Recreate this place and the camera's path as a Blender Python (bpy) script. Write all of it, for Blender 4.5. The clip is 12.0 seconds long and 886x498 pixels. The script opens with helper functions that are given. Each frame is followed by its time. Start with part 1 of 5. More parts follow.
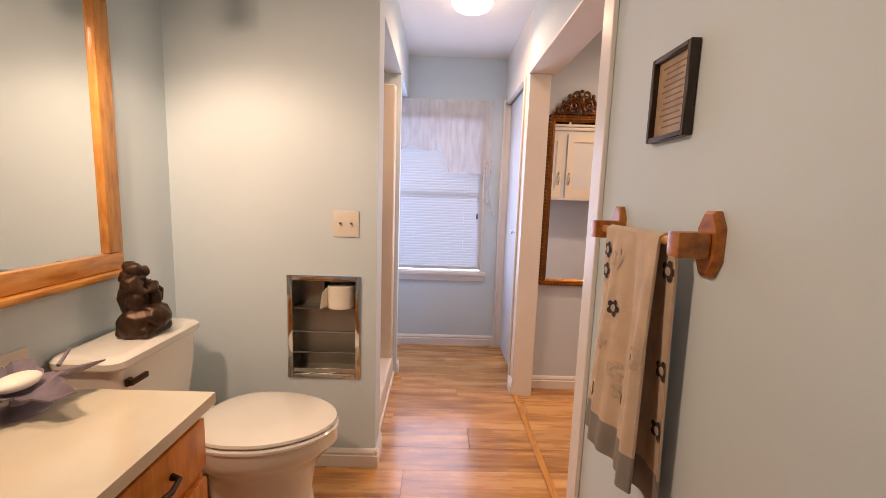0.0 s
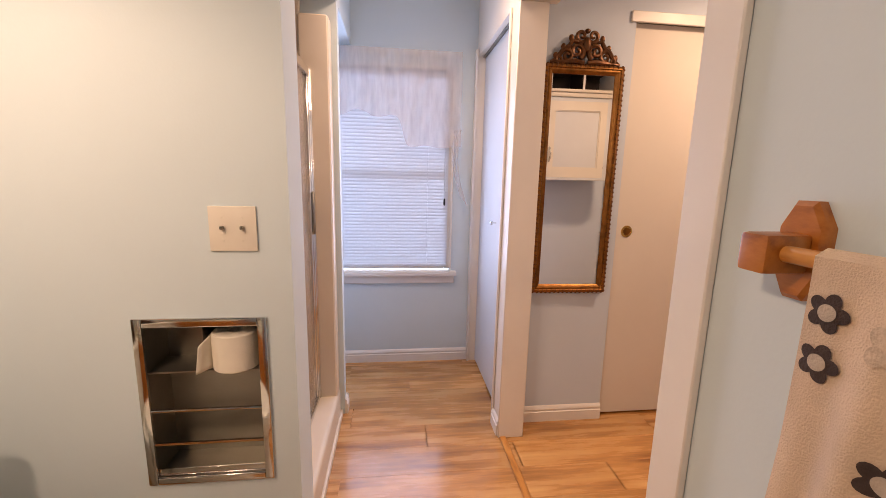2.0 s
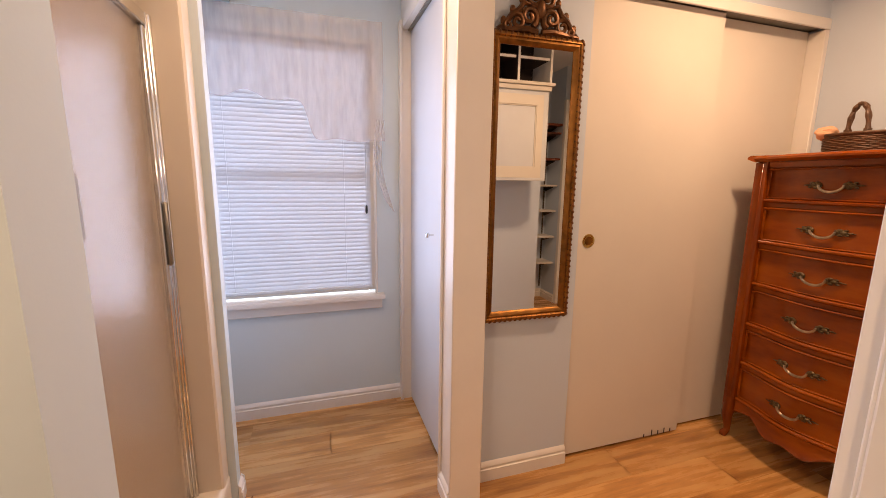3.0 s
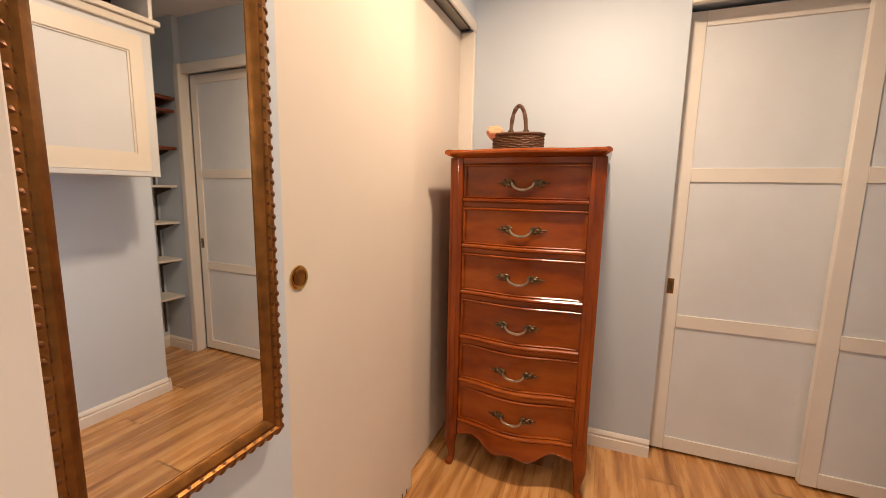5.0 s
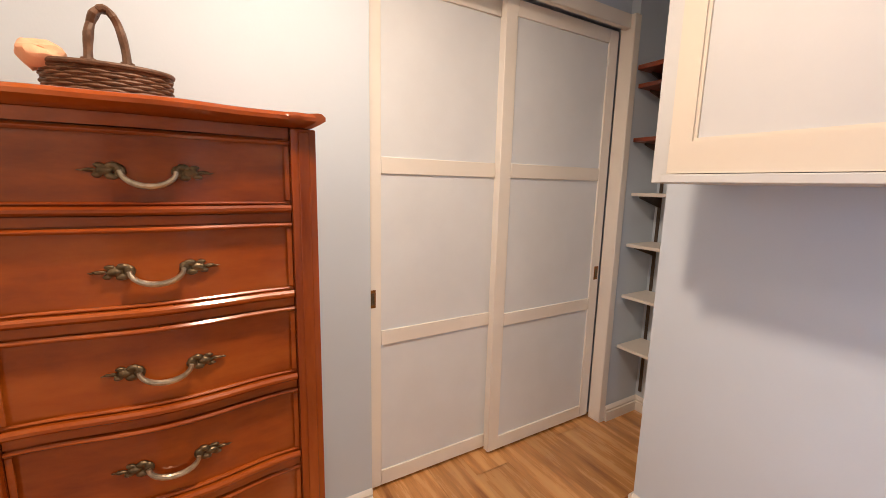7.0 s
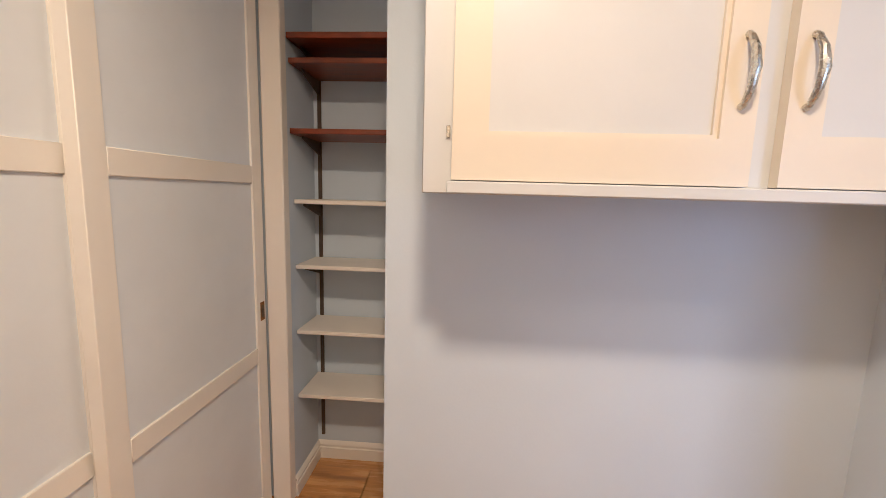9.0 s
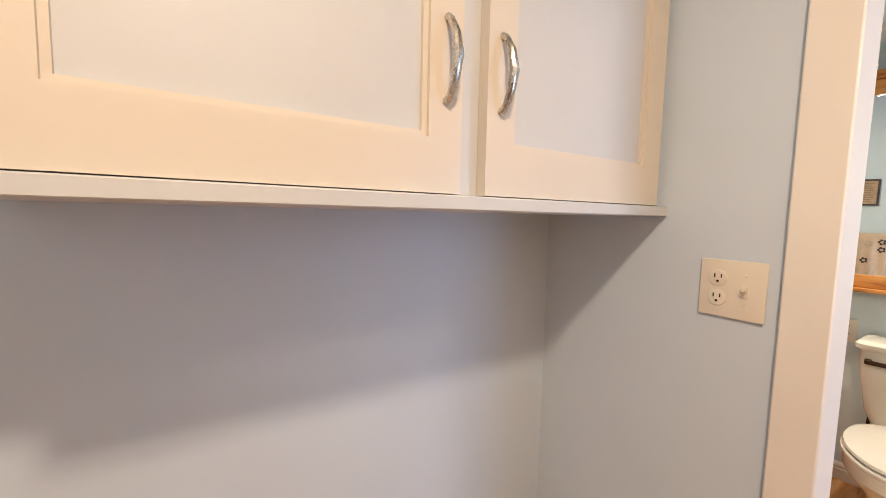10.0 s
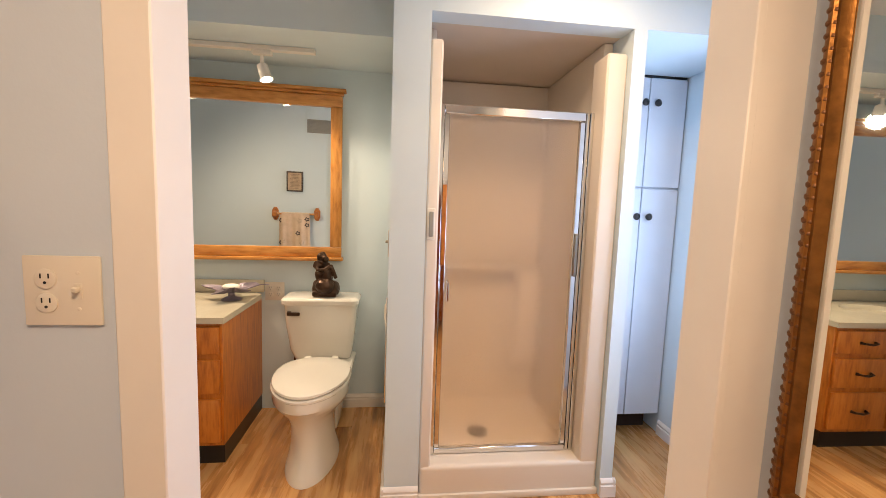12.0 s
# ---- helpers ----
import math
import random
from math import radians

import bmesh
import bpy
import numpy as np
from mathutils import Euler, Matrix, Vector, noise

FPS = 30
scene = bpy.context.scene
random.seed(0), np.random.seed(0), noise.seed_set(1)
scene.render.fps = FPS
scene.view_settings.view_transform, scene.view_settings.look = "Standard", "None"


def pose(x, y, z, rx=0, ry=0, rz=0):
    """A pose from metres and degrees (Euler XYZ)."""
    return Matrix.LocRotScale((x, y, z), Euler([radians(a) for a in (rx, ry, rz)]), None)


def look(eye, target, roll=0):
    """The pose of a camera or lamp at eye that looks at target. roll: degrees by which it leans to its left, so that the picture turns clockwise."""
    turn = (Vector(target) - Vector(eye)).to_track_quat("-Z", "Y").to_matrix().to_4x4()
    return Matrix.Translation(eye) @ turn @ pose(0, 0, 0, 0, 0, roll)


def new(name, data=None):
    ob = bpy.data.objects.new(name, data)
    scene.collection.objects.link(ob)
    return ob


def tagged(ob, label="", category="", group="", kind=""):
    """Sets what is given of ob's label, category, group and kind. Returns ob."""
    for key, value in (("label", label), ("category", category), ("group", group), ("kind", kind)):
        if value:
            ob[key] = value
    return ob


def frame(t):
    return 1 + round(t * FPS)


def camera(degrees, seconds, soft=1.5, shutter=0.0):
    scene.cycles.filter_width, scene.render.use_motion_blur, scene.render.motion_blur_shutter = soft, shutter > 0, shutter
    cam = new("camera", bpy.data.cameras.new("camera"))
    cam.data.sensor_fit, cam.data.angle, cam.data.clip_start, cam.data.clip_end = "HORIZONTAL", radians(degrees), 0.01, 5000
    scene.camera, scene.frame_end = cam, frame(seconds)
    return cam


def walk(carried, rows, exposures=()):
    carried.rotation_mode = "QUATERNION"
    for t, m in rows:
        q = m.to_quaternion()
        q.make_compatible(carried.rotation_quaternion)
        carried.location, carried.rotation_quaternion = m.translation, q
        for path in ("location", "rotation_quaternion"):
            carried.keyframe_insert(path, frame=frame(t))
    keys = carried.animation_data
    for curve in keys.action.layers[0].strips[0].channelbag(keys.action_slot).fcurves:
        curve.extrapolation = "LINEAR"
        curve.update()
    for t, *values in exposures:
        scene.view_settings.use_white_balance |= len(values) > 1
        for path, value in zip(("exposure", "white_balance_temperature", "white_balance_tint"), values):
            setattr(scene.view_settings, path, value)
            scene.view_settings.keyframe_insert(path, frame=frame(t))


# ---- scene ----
cam = camera(95.7, 12.0, 0.8)
PATH = [
    (0, (0.391, -1.784, 1.284), (0.428, 0.2, 1.031), 1.9),
    (0.5, (0.401, -1.668, 1.291), (0.472, 0.311, 1.015), 2.0),
    (1, (0.412, -1.505, 1.293), (0.553, 0.468, 1.001), 2.0),
    (1.5, (0.4, -1.268, 1.295), (0.595, 0.696, 0.977), 1.8),
    (2, (0.397, -1.073, 1.294), (0.640, 0.882, 0.946), 1.3),
    (2.5, (0.422, -0.823, 1.296), (0.787, 1.112, 0.946), 0.9),
    (2.7, (0.442, -0.728, 1.297), (0.881, 1.192, 0.951), 0.8),
    (4.3, (0.636, -0.025, 1.262), (2.156, 1.239, 0.956), 0.7),
    (4.5, (0.693, 0.048, 1.256), (2.32, 1.172, 0.951), 0.8),
    (5, (0.842, 0.201, 1.256), (2.685, 0.923, 0.971), 1.1),
    (5.5, (0.966, 0.301, 1.254), (2.928, 0.579, 0.988), 0.9),
    (6, (1.157, 0.417, 1.293), (3.124, 0.208, 0.994), 0.7),
    (6.5, (1.319, 0.437, 1.289), (3.193, -0.188, 0.977), 0.9),
    (7, (1.518, 0.408, 1.283), (3.219, -0.596, 0.965), 1.3),
    (7.2, (1.594, 0.389, 1.294), (3.209, -0.746, 0.977), 1.2),
    (8.8, (2.095, 0.17, 1.294), (2.462, -1.778, 1.021), 1.5),
    (9, (2.119, 0.08, 1.298), (2.255, -1.897, 1.028), 1.6),
    (9.5, (2.117, -0.103, 1.303), (1.6, -2.019, 1.054), 2.1),
    (10, (1.999, -0.157, 1.294), (0.912, -1.827, 1.122), 1.3),
    (10.5, (1.926, -0.119, 1.311), (0.23, -1.16, 1.109), 1.0),
    (11, (1.903, -0.022, 1.312), (-0.052, -0.385, 1.103), 1.2),
    (11.5, (1.863, 0.012, 1.313), (-0.126, 0.069, 1.111), 1.6),
    (12, (1.794, 0.037, 1.313), (-0.184, 0.261, 1.114), 2.0),
]
walk(cam, [(t, look(eye, target, roll)) for t, eye, target, roll in PATH], [(0, -0.49, 8000, 31), (1.5, -0.46, 7900, 31), (2.5, -0.56, 8100, 32), (4.2, -0.36, 11000, 26), (4.5, -0.34, 10800, 25), (5.0, -0.12, 7000, 17), (5.6, -0.08, 6400, 16), (7.0, 0.08, 6400, 16), (9.0, 0.13, 6350, 13), (10.0, 0.01, 6550, 12), (10.6, -0.02, 7350, 14), (11.5, -0.13, 7500, 18), (12, -0.13, 7550, 18)])

# ---- world, lamps, exposure ----
world = bpy.data.worlds.new("sky")
scene.world = world
world.use_nodes = True
wn = world.node_tree.nodes
sky = wn.new("ShaderNodeTexSky")
sky.sky_type, sky.sun_disc, sky.sun_elevation, sky.sun_rotation = "NISHITA", False, radians(40), radians(200)
world.node_tree.links.new(sky.outputs["Color"], wn["Background"].inputs["Color"])
wn["Background"].inputs["Strength"].default_value = 0.12


def lamp(name, kind, m, power, colour, size=0.1, size_y=None, spot=None, spread=180):
    data = bpy.data.lights.new(name, kind)
    data.energy, data.color = power, colour
    if kind == "AREA":
        data.size = size
        data.spread = radians(spread)
        if size_y:
            data.shape, data.size_y = "RECTANGLE", size_y
    elif kind == "SUN":
        data.angle = size
    else:
        data.shadow_soft_size = size
    if spot:
        data.spot_size, data.spot_blend = radians(spot), 0.6
    ob = new(name, data)
    ob.matrix_world = m
    return ob


WARM, NEUTRAL, DAY = (1.0, 0.77, 0.54), (1.0, 0.83, 0.62), (0.46, 0.66, 1.0)
lamp("window_daylight", "AREA", look((0.34, 1.562, 1.26), (0.34, 0.0, 1.26)), 20, DAY, 0.8, 1.15)
lamp("hall_lamp", "AREA", pose(0.56, 0.68, 2.345), 9.5, WARM, 0.16, spread=160)
lamp("dressing_lamp", "AREA", pose(2.09, 0.20, 2.345), 24, WARM, 0.13, spread=168)
lamp("track_lamp_a", "SPOT", look((-0.50, -0.69, 1.945), (-0.36, -0.22, 0.95)), 27, NEUTRAL, 0.045, spot=116)
lamp("track_lamp_b", "SPOT", look((-0.50, -1.24, 1.945), (0.10, -0.62, 0.9)), 54, NEUTRAL, 0.045, spot=155)

# ---- materials ----


def nodes_of(name):
    m = bpy.data.materials.new(name)
    m.use_nodes = True
    nt = m.node_tree
    return m, nt, nt.nodes, nt.nodes["Principled BSDF"]


def noise_node(nt, scale, detail=4.0, stretch=None, rough=0.55, offset=False):
    tc = nt.nodes.new("ShaderNodeTexCoord")
    mp = nt.nodes.new("ShaderNodeMapping")
    mp.inputs["Scale"].default_value = stretch or (1, 1, 1)
    nt.links.new(tc.outputs["Object"], mp.inputs["Vector"])
    n = nt.nodes.new("ShaderNodeTexNoise")
    n.inputs["Scale"].default_value, n.inputs["Detail"].default_value = scale, detail
    n.inputs["Roughness"].default_value = rough
    if offset:
        info = nt.nodes.new("ShaderNodeObjectInfo")
        mul = nt.nodes.new("ShaderNodeMath")
        mul.operation = "MULTIPLY"
        mul.inputs[1].default_value = 37.0
        add = nt.nodes.new("ShaderNodeVectorMath")
        nt.links.new(info.outputs["Random"], mul.inputs[0])
        nt.links.new(mp.outputs["Vector"], add.inputs[0])
        nt.links.new(mul.outputs[0], add.inputs[1])
        nt.links.new(add.outputs["Vector"], n.inputs["Vector"])
    else:
        nt.links.new(mp.outputs["Vector"], n.inputs["Vector"])
    return n


def ramp(nt, source, stops):
    r = nt.nodes.new("ShaderNodeValToRGB")
    while len(r.color_ramp.elements) < len(stops):
        r.color_ramp.elements.new(0.5)
    for e, (p, c) in zip(r.color_ramp.elements, stops):
        e.position, e.color = p, (*c, 1)
    nt.links.new(source, r.inputs["Fac"])
    return r


def bumped(nt, bsdf, source, strength, distance=0.002):
    b = nt.nodes.new("ShaderNodeBump")
    b.inputs["Strength"].default_value, b.inputs["Distance"].default_value = strength, distance
    nt.links.new(source, b.inputs["Height"])
    nt.links.new(b.outputs["Normal"], bsdf.inputs["Normal"])


def shade(c, k):
    return tuple(min(1.0, v * k) for v in c)


def paint(name, colour, rough=0.5, var=0.05, scale=3.0, grain=160.0, bump=0.08, metal=0.0, coat=0.0):
    m, nt, nn, b = nodes_of(name)
    big = noise_node(nt, scale, 5)
    r = ramp(nt, big.outputs["Fac"], [(0.3, shade(colour, 1 - var)), (0.7, shade(colour, 1 + var))])
    nt.links.new(r.outputs["Color"], b.inputs["Base Color"])
    fine = noise_node(nt, grain, 2)
    bumped(nt, b, fine.outputs["Fac"], bump)
    rr = nt.nodes.new("ShaderNodeMapRange")
    rr.inputs["To Min"].default_value, rr.inputs["To Max"].default_value = max(0.02, rough - 0.06), min(1.0, rough + 0.08)
    nt.links.new(noise_node(nt, scale * 4, 4).outputs["Fac"], rr.inputs["Value"])
    nt.links.new(rr.outputs["Result"], b.inputs["Roughness"])
    b.inputs["Metallic"].default_value, b.inputs["Coat Weight"].default_value = metal, coat
    return m


def timber(name, dark, mid, light, stretch, scale=6.0, rough=0.35, coat=0.0, offset=False, bump=0.06):
    m, nt, nn, b = nodes_of(name)
    n = noise_node(nt, scale, 8, stretch, 0.62, offset)
    r = ramp(nt, n.outputs["Fac"], [(0.30, dark), (0.5, mid), (0.72, light)])
    if offset:
        info = nt.nodes.new("ShaderNodeObjectInfo")
        hsv = nt.nodes.new("ShaderNodeHueSaturation")
        mr = nt.nodes.new("ShaderNodeMapRange")
        mr.inputs["To Min"].default_value, mr.inputs["To Max"].default_value = 0.86, 1.14
        nt.links.new(info.outputs["Random"], mr.inputs["Value"])
        nt.links.new(mr.outputs["Result"], hsv.inputs["Value"])
        nt.links.new(r.outputs["Color"], hsv.inputs["Color"])
        nt.links.new(hsv.outputs["Color"], b.inputs["Base Color"])
    else:
        nt.links.new(r.outputs["Color"], b.inputs["Base Color"])
    rr = nt.nodes.new("ShaderNodeMapRange")
    rr.inputs["To Min"].default_value, rr.inputs["To Max"].default_value = max(0.05, rough - 0.08), rough + 0.1
    nt.links.new(n.outputs["Fac"], rr.inputs["Value"])
    nt.links.new(rr.outputs["Result"], b.inputs["Roughness"])
    b.inputs["Coat Weight"].default_value, b.inputs["Coat Roughness"].default_value = coat, 0.12
    bumped(nt, b, n.outputs["Fac"], bump)
    return m


def glow(name, colour, strength):
    m, nt, nn, b = nodes_of(name)
    b.inputs["Base Color"].default_value = (*colour, 1)
    b.inputs["Emission Color"].default_value, b.inputs["Emission Strength"].default_value = (*colour, 1), strength
    return m


WALL = paint("blue_grey_wall_paint", (0.61, 0.725, 0.775), 0.75, 0.03, 1.6, 120, 0.10)
TRIM = paint("white_trim_paint", (0.80, 0.77, 0.725), 0.38, 0.03, 4, 60, 0.05)
# White paint with the window's blue daylight mixed into its colour.
LINEN = paint("daylight_tinted_white_paint", (0.62, 0.68, 0.75), 0.4, 0.03, 4, 60, 0.05)
CEIL = paint("ceiling_paint", (0.84, 0.84, 0.84), 0.7, 0.03, 2, 90, 0.2)
DOORPAINT = paint("cream_door_paint", (0.71, 0.66, 0.59), 0.6, 0.03, 2.5, 50, 0.05)
CABPAINT = paint("cream_cabinet_paint", (0.66, 0.605, 0.525), 0.36, 0.03, 3, 60, 0.05)
SLIDERWHITE = paint("white_slider_frame_paint", (0.85, 0.82, 0.77), 0.38, 0.03, 4, 60, 0.05)
WALLDRESS = paint("lavender_grey_wall_paint", (0.57, 0.66, 0.765), 0.7, 0.03, 1.6, 120, 0.10)
PANELPAINT = paint("pale_grey_panel", (0.75, 0.805, 0.865), 0.42, 0.03, 5, 140, 0.12)
CABINNER = paint("pale_cabinet_panel", (0.57, 0.59, 0.61), 0.4, 0.03, 4, 90, 0.06)
PLANK = timber("laminate_plank", (0.26, 0.105, 0.034), (0.57, 0.280, 0.098), (0.74, 0.445, 0.185), (0.9, 9, 4), 2.0, 0.26, 0.30, True)
CHERRY = timber("cherry_dresser_wood", (0.105, 0.014, 0.002), (0.265, 0.052, 0.005), (0.40, 0.098, 0.011), (1.0, 0.8, 3.0), 1.8, 0.22, 0.35, bump=0.02)
CHERRYUP = timber("cherry_post_wood", (0.105, 0.014, 0.002), (0.265, 0.052, 0.005), (0.40, 0.098, 0.011), (5, 5, 0.8), 1.4, 0.22, 0.35, bump=0.02)
for _m in (CHERRY, CHERRYUP):
    _m.node_tree.nodes["Principled BSDF"].inputs["Specular IOR Level"].default_value = 0.32
OAK = timber("honey_oak", (0.36, 0.13, 0.025), (0.58, 0.25, 0.06), (0.68, 0.34, 0.10), (10, 2, 10), 4.0, 0.3, 0.3)
OAKUP = timber("honey_oak_upright", (0.36, 0.13, 0.025), (0.58, 0.25, 0.06), (0.68, 0.34, 0.10), (10, 10, 2), 4.0, 0.3, 0.3)
VANITYWOOD = timber("vanity_oak", (0.38, 0.105, 0.014), (0.60, 0.195, 0.028), (0.70, 0.27, 0.050), (10, 10, 1.6), 4.0, 0.34, 0.3)
BARWOOD = timber("orange_stained_wood", (0.27, 0.078, 0.012), (0.46, 0.150, 0.024), (0.56, 0.210, 0.045), (8, 3, 8), 5.0, 0.35, 0.25)
DARKFRAME = timber("dark_walnut", (0.012, 0.006, 0.004), (0.03, 0.014, 0.008), (0.05, 0.025, 0.014), (8, 8, 2), 5.0, 0.35)
SHELFRED = timber("red_stained_shelf", (0.09, 0.015, 0.005), (0.21, 0.038, 0.010), (0.29, 0.060, 0.018), (2, 9, 9), 4.0, 0.35, 0.2)
SHELFWHITE = paint("white_shelf_laminate", (0.76, 0.72, 0.67), 0.4, 0.03, 5, 90, 0.04)
GILT = paint("aged_gilt", (0.26, 0.108, 0.025), 0.36, 0.35, 30, 120, 0.3, 0.75)
GILTDARK = paint("dark_gilt", (0.12, 0.046, 0.015), 0.38, 0.4, 35, 120, 0.35, 0.55)
BRONZE = paint("bronze_patina", (0.055, 0.027, 0.014), 0.36, 0.4, 25, 90, 0.3, 0.55)
ANTIQUE = paint("antique_brass", (0.13, 0.095, 0.055), 0.36, 0.4, 60, 160, 0.3, 0.85)
PEWTER = paint("worn_pewter_bail", (0.42, 0.36, 0.28), 0.32, 0.3, 50, 160, 0.2, 0.9)
BRASS = paint("polished_brass", (0.68, 0.44, 0.15), 0.2, 0.1, 20, 120, 0.05, 1.0)
CHROME = paint("chrome", (0.72, 0.71, 0.69), 0.10, 0.04, 10, 60, 0.02, 1.0)
NICKEL = paint("brushed_nickel", (0.60, 0.58, 0.54), 0.26, 0.05, 30, 200, 0.05, 1.0)
STEELDULL = paint("satin_steel", (0.30, 0.28, 0.24), 0.34, 0.08, 12, 120, 0.05, 0.9)
PORCELAIN = paint("white_porcelain", (0.80, 0.785, 0.72), 0.10, 0.015, 4, 20, 0.0, 0.0, 0.6)
MARBLE = paint("cream_cultured_marble", (0.61, 0.565, 0.445), 0.16, 0.05, 7, 40, 0.01, 0.0, 0.5)
FIBERGLASS = paint("cream_fibreglass", (0.74, 0.66, 0.55), 0.42, 0.012, 2, 50, 0.005)
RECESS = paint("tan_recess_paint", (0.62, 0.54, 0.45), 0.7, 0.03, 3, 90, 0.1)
PLASTIC = paint("ivory_plastic", (0.76, 0.71, 0.62), 0.32, 0.02, 8, 60, 0.02)
BLACK = paint("black_plastic", (0.012, 0.012, 0.013), 0.3, 0.1, 20, 80, 0.05)
# Dark brown for painted-in shade of recesses, and for the chipped door foot.
SHADECHIP = paint("shade_and_chip_brown", (0.03, 0.014, 0.010), 0.6, 0.3, 8, 80, 0.1)
STANDARD = paint("brown_shelf_standard", (0.10, 0.07, 0.055), 0.45, 0.15, 20, 90, 0.1, 0.4)
PAPER = paint("toilet_paper", (0.78, 0.73, 0.63), 0.9, 0.03, 20, 220, 0.25)
TOWEL = paint("cream_terry", (0.66, 0.51, 0.38), 0.95, 0.10, 14, 420, 1.0)
TOWELGREY = paint("grey_terry", (0.27, 0.25, 0.23), 0.95, 0.12, 14, 420, 1.0)
TOWELDARK = paint("dark_flower_thread", (0.055, 0.038, 0.036), 0.9, 0.2, 40, 300, 0.8)
TOWELFADE = paint("faded_grey_thread", (0.585, 0.46, 0.35), 0.95, 0.2, 60, 300, 0.8)
TOWELPALE = paint("pale_flower_thread", (0.48, 0.41, 0.34), 0.9, 0.15, 40, 300, 0.8)
WICKER = paint("brown_wicker", (0.11, 0.052, 0.027), 0.5, 0.4, 60, 160, 0.5)
PEACH = paint("peach_cloth", (0.78, 0.43, 0.27), 0.8, 0.12, 16, 140, 0.4)
LEAFMETAL = paint("violet_grey_metal_leaf", (0.24, 0.205, 0.25), 0.3, 0.3, 18, 80, 0.2, 0.35)
SOAP = paint("white_soap", (0.80, 0.77, 0.68), 0.4, 0.03, 12, 60, 0.05)
PRINT = paint("sepia_print", (0.42, 0.30, 0.205), 0.5, 0.22, 22, 60, 0.05)
PRINTINK = paint("faded_brown_ink", (0.22, 0.145, 0.095), 0.6, 0.2, 30, 80, 0.05)
VENT = paint("grey_register", (0.30, 0.30, 0.28), 0.45, 0.06, 12, 80, 0.05)
BULB = glow("lamp_glow", (1.0, 0.84, 0.62), 8)
TRACKGLOW = glow("track_bulb_glow", (1.0, 0.92, 0.78), 40)
OUTSIDE = glow("bright_overcast_garden", (0.62, 0.80, 1.0), 7.4)

MIRROR, _nt, _nn, _b = nodes_of("mirror_glass")
_b.inputs["Base Color"].default_value = (0.92, 0.94, 0.93, 1)
_b.inputs["Metallic"].default_value, _b.inputs["Roughness"].default_value = 1.0, 0.015

OBSCURE, _nt, _nn, _b = nodes_of("obscure_shower_glass")
_b.inputs["Base Color"].default_value = (0.91, 0.82, 0.72, 1)
_b.inputs["Transmission Weight"].default_value, _b.inputs["Roughness"].default_value = 0.92, 0.22
_b.inputs["IOR"].default_value = 1.25
bumped(_nt, _b, noise_node(_nt, 240, 2).outputs["Fac"], 0.25)

WINDOWGLASS, _nt, _nn, _b = nodes_of("window_glass")
_b.inputs["Base Color"].default_value = (0.97, 0.98, 1, 1)
_b.inputs["Transmission Weight"].default_value, _b.inputs["Roughness"].default_value = 1.0, 0.02

SLATPAINT, _nt, _nn, _b = nodes_of("white_blind_slat")
_b.inputs["Base Color"].default_value, _b.inputs["Roughness"].default_value = (0.78, 0.80, 0.84, 1), 0.4
_tl, _m1 = _nn.new("ShaderNodeBsdfTranslucent"), _nn.new("ShaderNodeMixShader")
_tl.inputs["Color"].default_value, _m1.inputs["Fac"].default_value = (0.80, 0.86, 0.92, 1), 0.42
_nt.links.new(_b.outputs["BSDF"], _m1.inputs[1])
_nt.links.new(_tl.outputs["BSDF"], _m1.inputs[2])
_nt.links.new(_m1.outputs["Shader"], _nn["Material Output"].inputs["Surface"])

SHEER, _nt, _nn, _b = nodes_of("white_sheer")
_b.inputs["Base Color"].default_value = (0.88, 0.80, 0.77, 1)
_b.inputs["Roughness"].default_value = 0.9
_tr = _nn.new("ShaderNodeBsdfTransparent")
_tl = _nn.new("ShaderNodeBsdfTranslucent")
_tl.inputs["Color"].default_value = (0.92, 0.84, 0.82, 1)
_m1, _m2 = _nn.new("ShaderNodeMixShader"), _nn.new("ShaderNodeMixShader")
_w = noise_node(_nt, 9, 3, (3, 1, 0.5))
_rm = ramp(_nt, _w.outputs["Fac"], [(0.35, (0.46, 0.46, 0.46)), (0.65, (0.60, 0.60, 0.60))])
_m1.inputs["Fac"].default_value = 0.5
_nt.links.new(_b.outputs["BSDF"], _m1.inputs[1])
_nt.links.new(_tl.outputs["BSDF"], _m1.inputs[2])
_nt.links.new(_rm.outputs["Color"], _m2.inputs["Fac"])
_nt.links.new(_m1.outputs["Shader"], _m2.inputs[1])
_nt.links.new(_tr.outputs["BSDF"], _m2.inputs[2])
_nt.links.new(_m2.outputs["Shader"], _nn["Material Output"].inputs["Surface"])

# ---- building helpers ----


def bx(bm, x0, x1, y0, y1, z0, z1, bev=0.0, seg=1):
    """A box between limits, its edges rounded by bev."""
    m = Matrix.Translation(((x0 + x1) / 2, (y0 + y1) / 2, (z0 + z1) / 2)) @ Matrix.Diagonal((abs(x1 - x0), abs(y1 - y0), abs(z1 - z0), 1))
    made = bmesh.ops.create_cube(bm, size=1, matrix=m)["verts"]
    if bev:
        edges = list({e for v in made for e in v.link_edges})
        bmesh.ops.bevel(bm, geom=edges, offset=bev, segments=seg, affect="EDGES", profile=0.6)
    return bm


def loft(bm, rings, caps=True, closed=True):
    """A skin over rings of equally many points."""
    rows = [[bm.verts.new(p) for p in ring] for ring in rings]
    n = len(rows[0])
    for a, b in zip(rows, rows[1:]):
        for i in range(n if closed else n - 1):
            j = (i + 1) % n
            bm.faces.new((a[i], a[j], b[j], b[i]))
    if caps and closed:
        bm.faces.new(rows[0][::-1])
        bm.faces.new(rows[-1])
    return bm


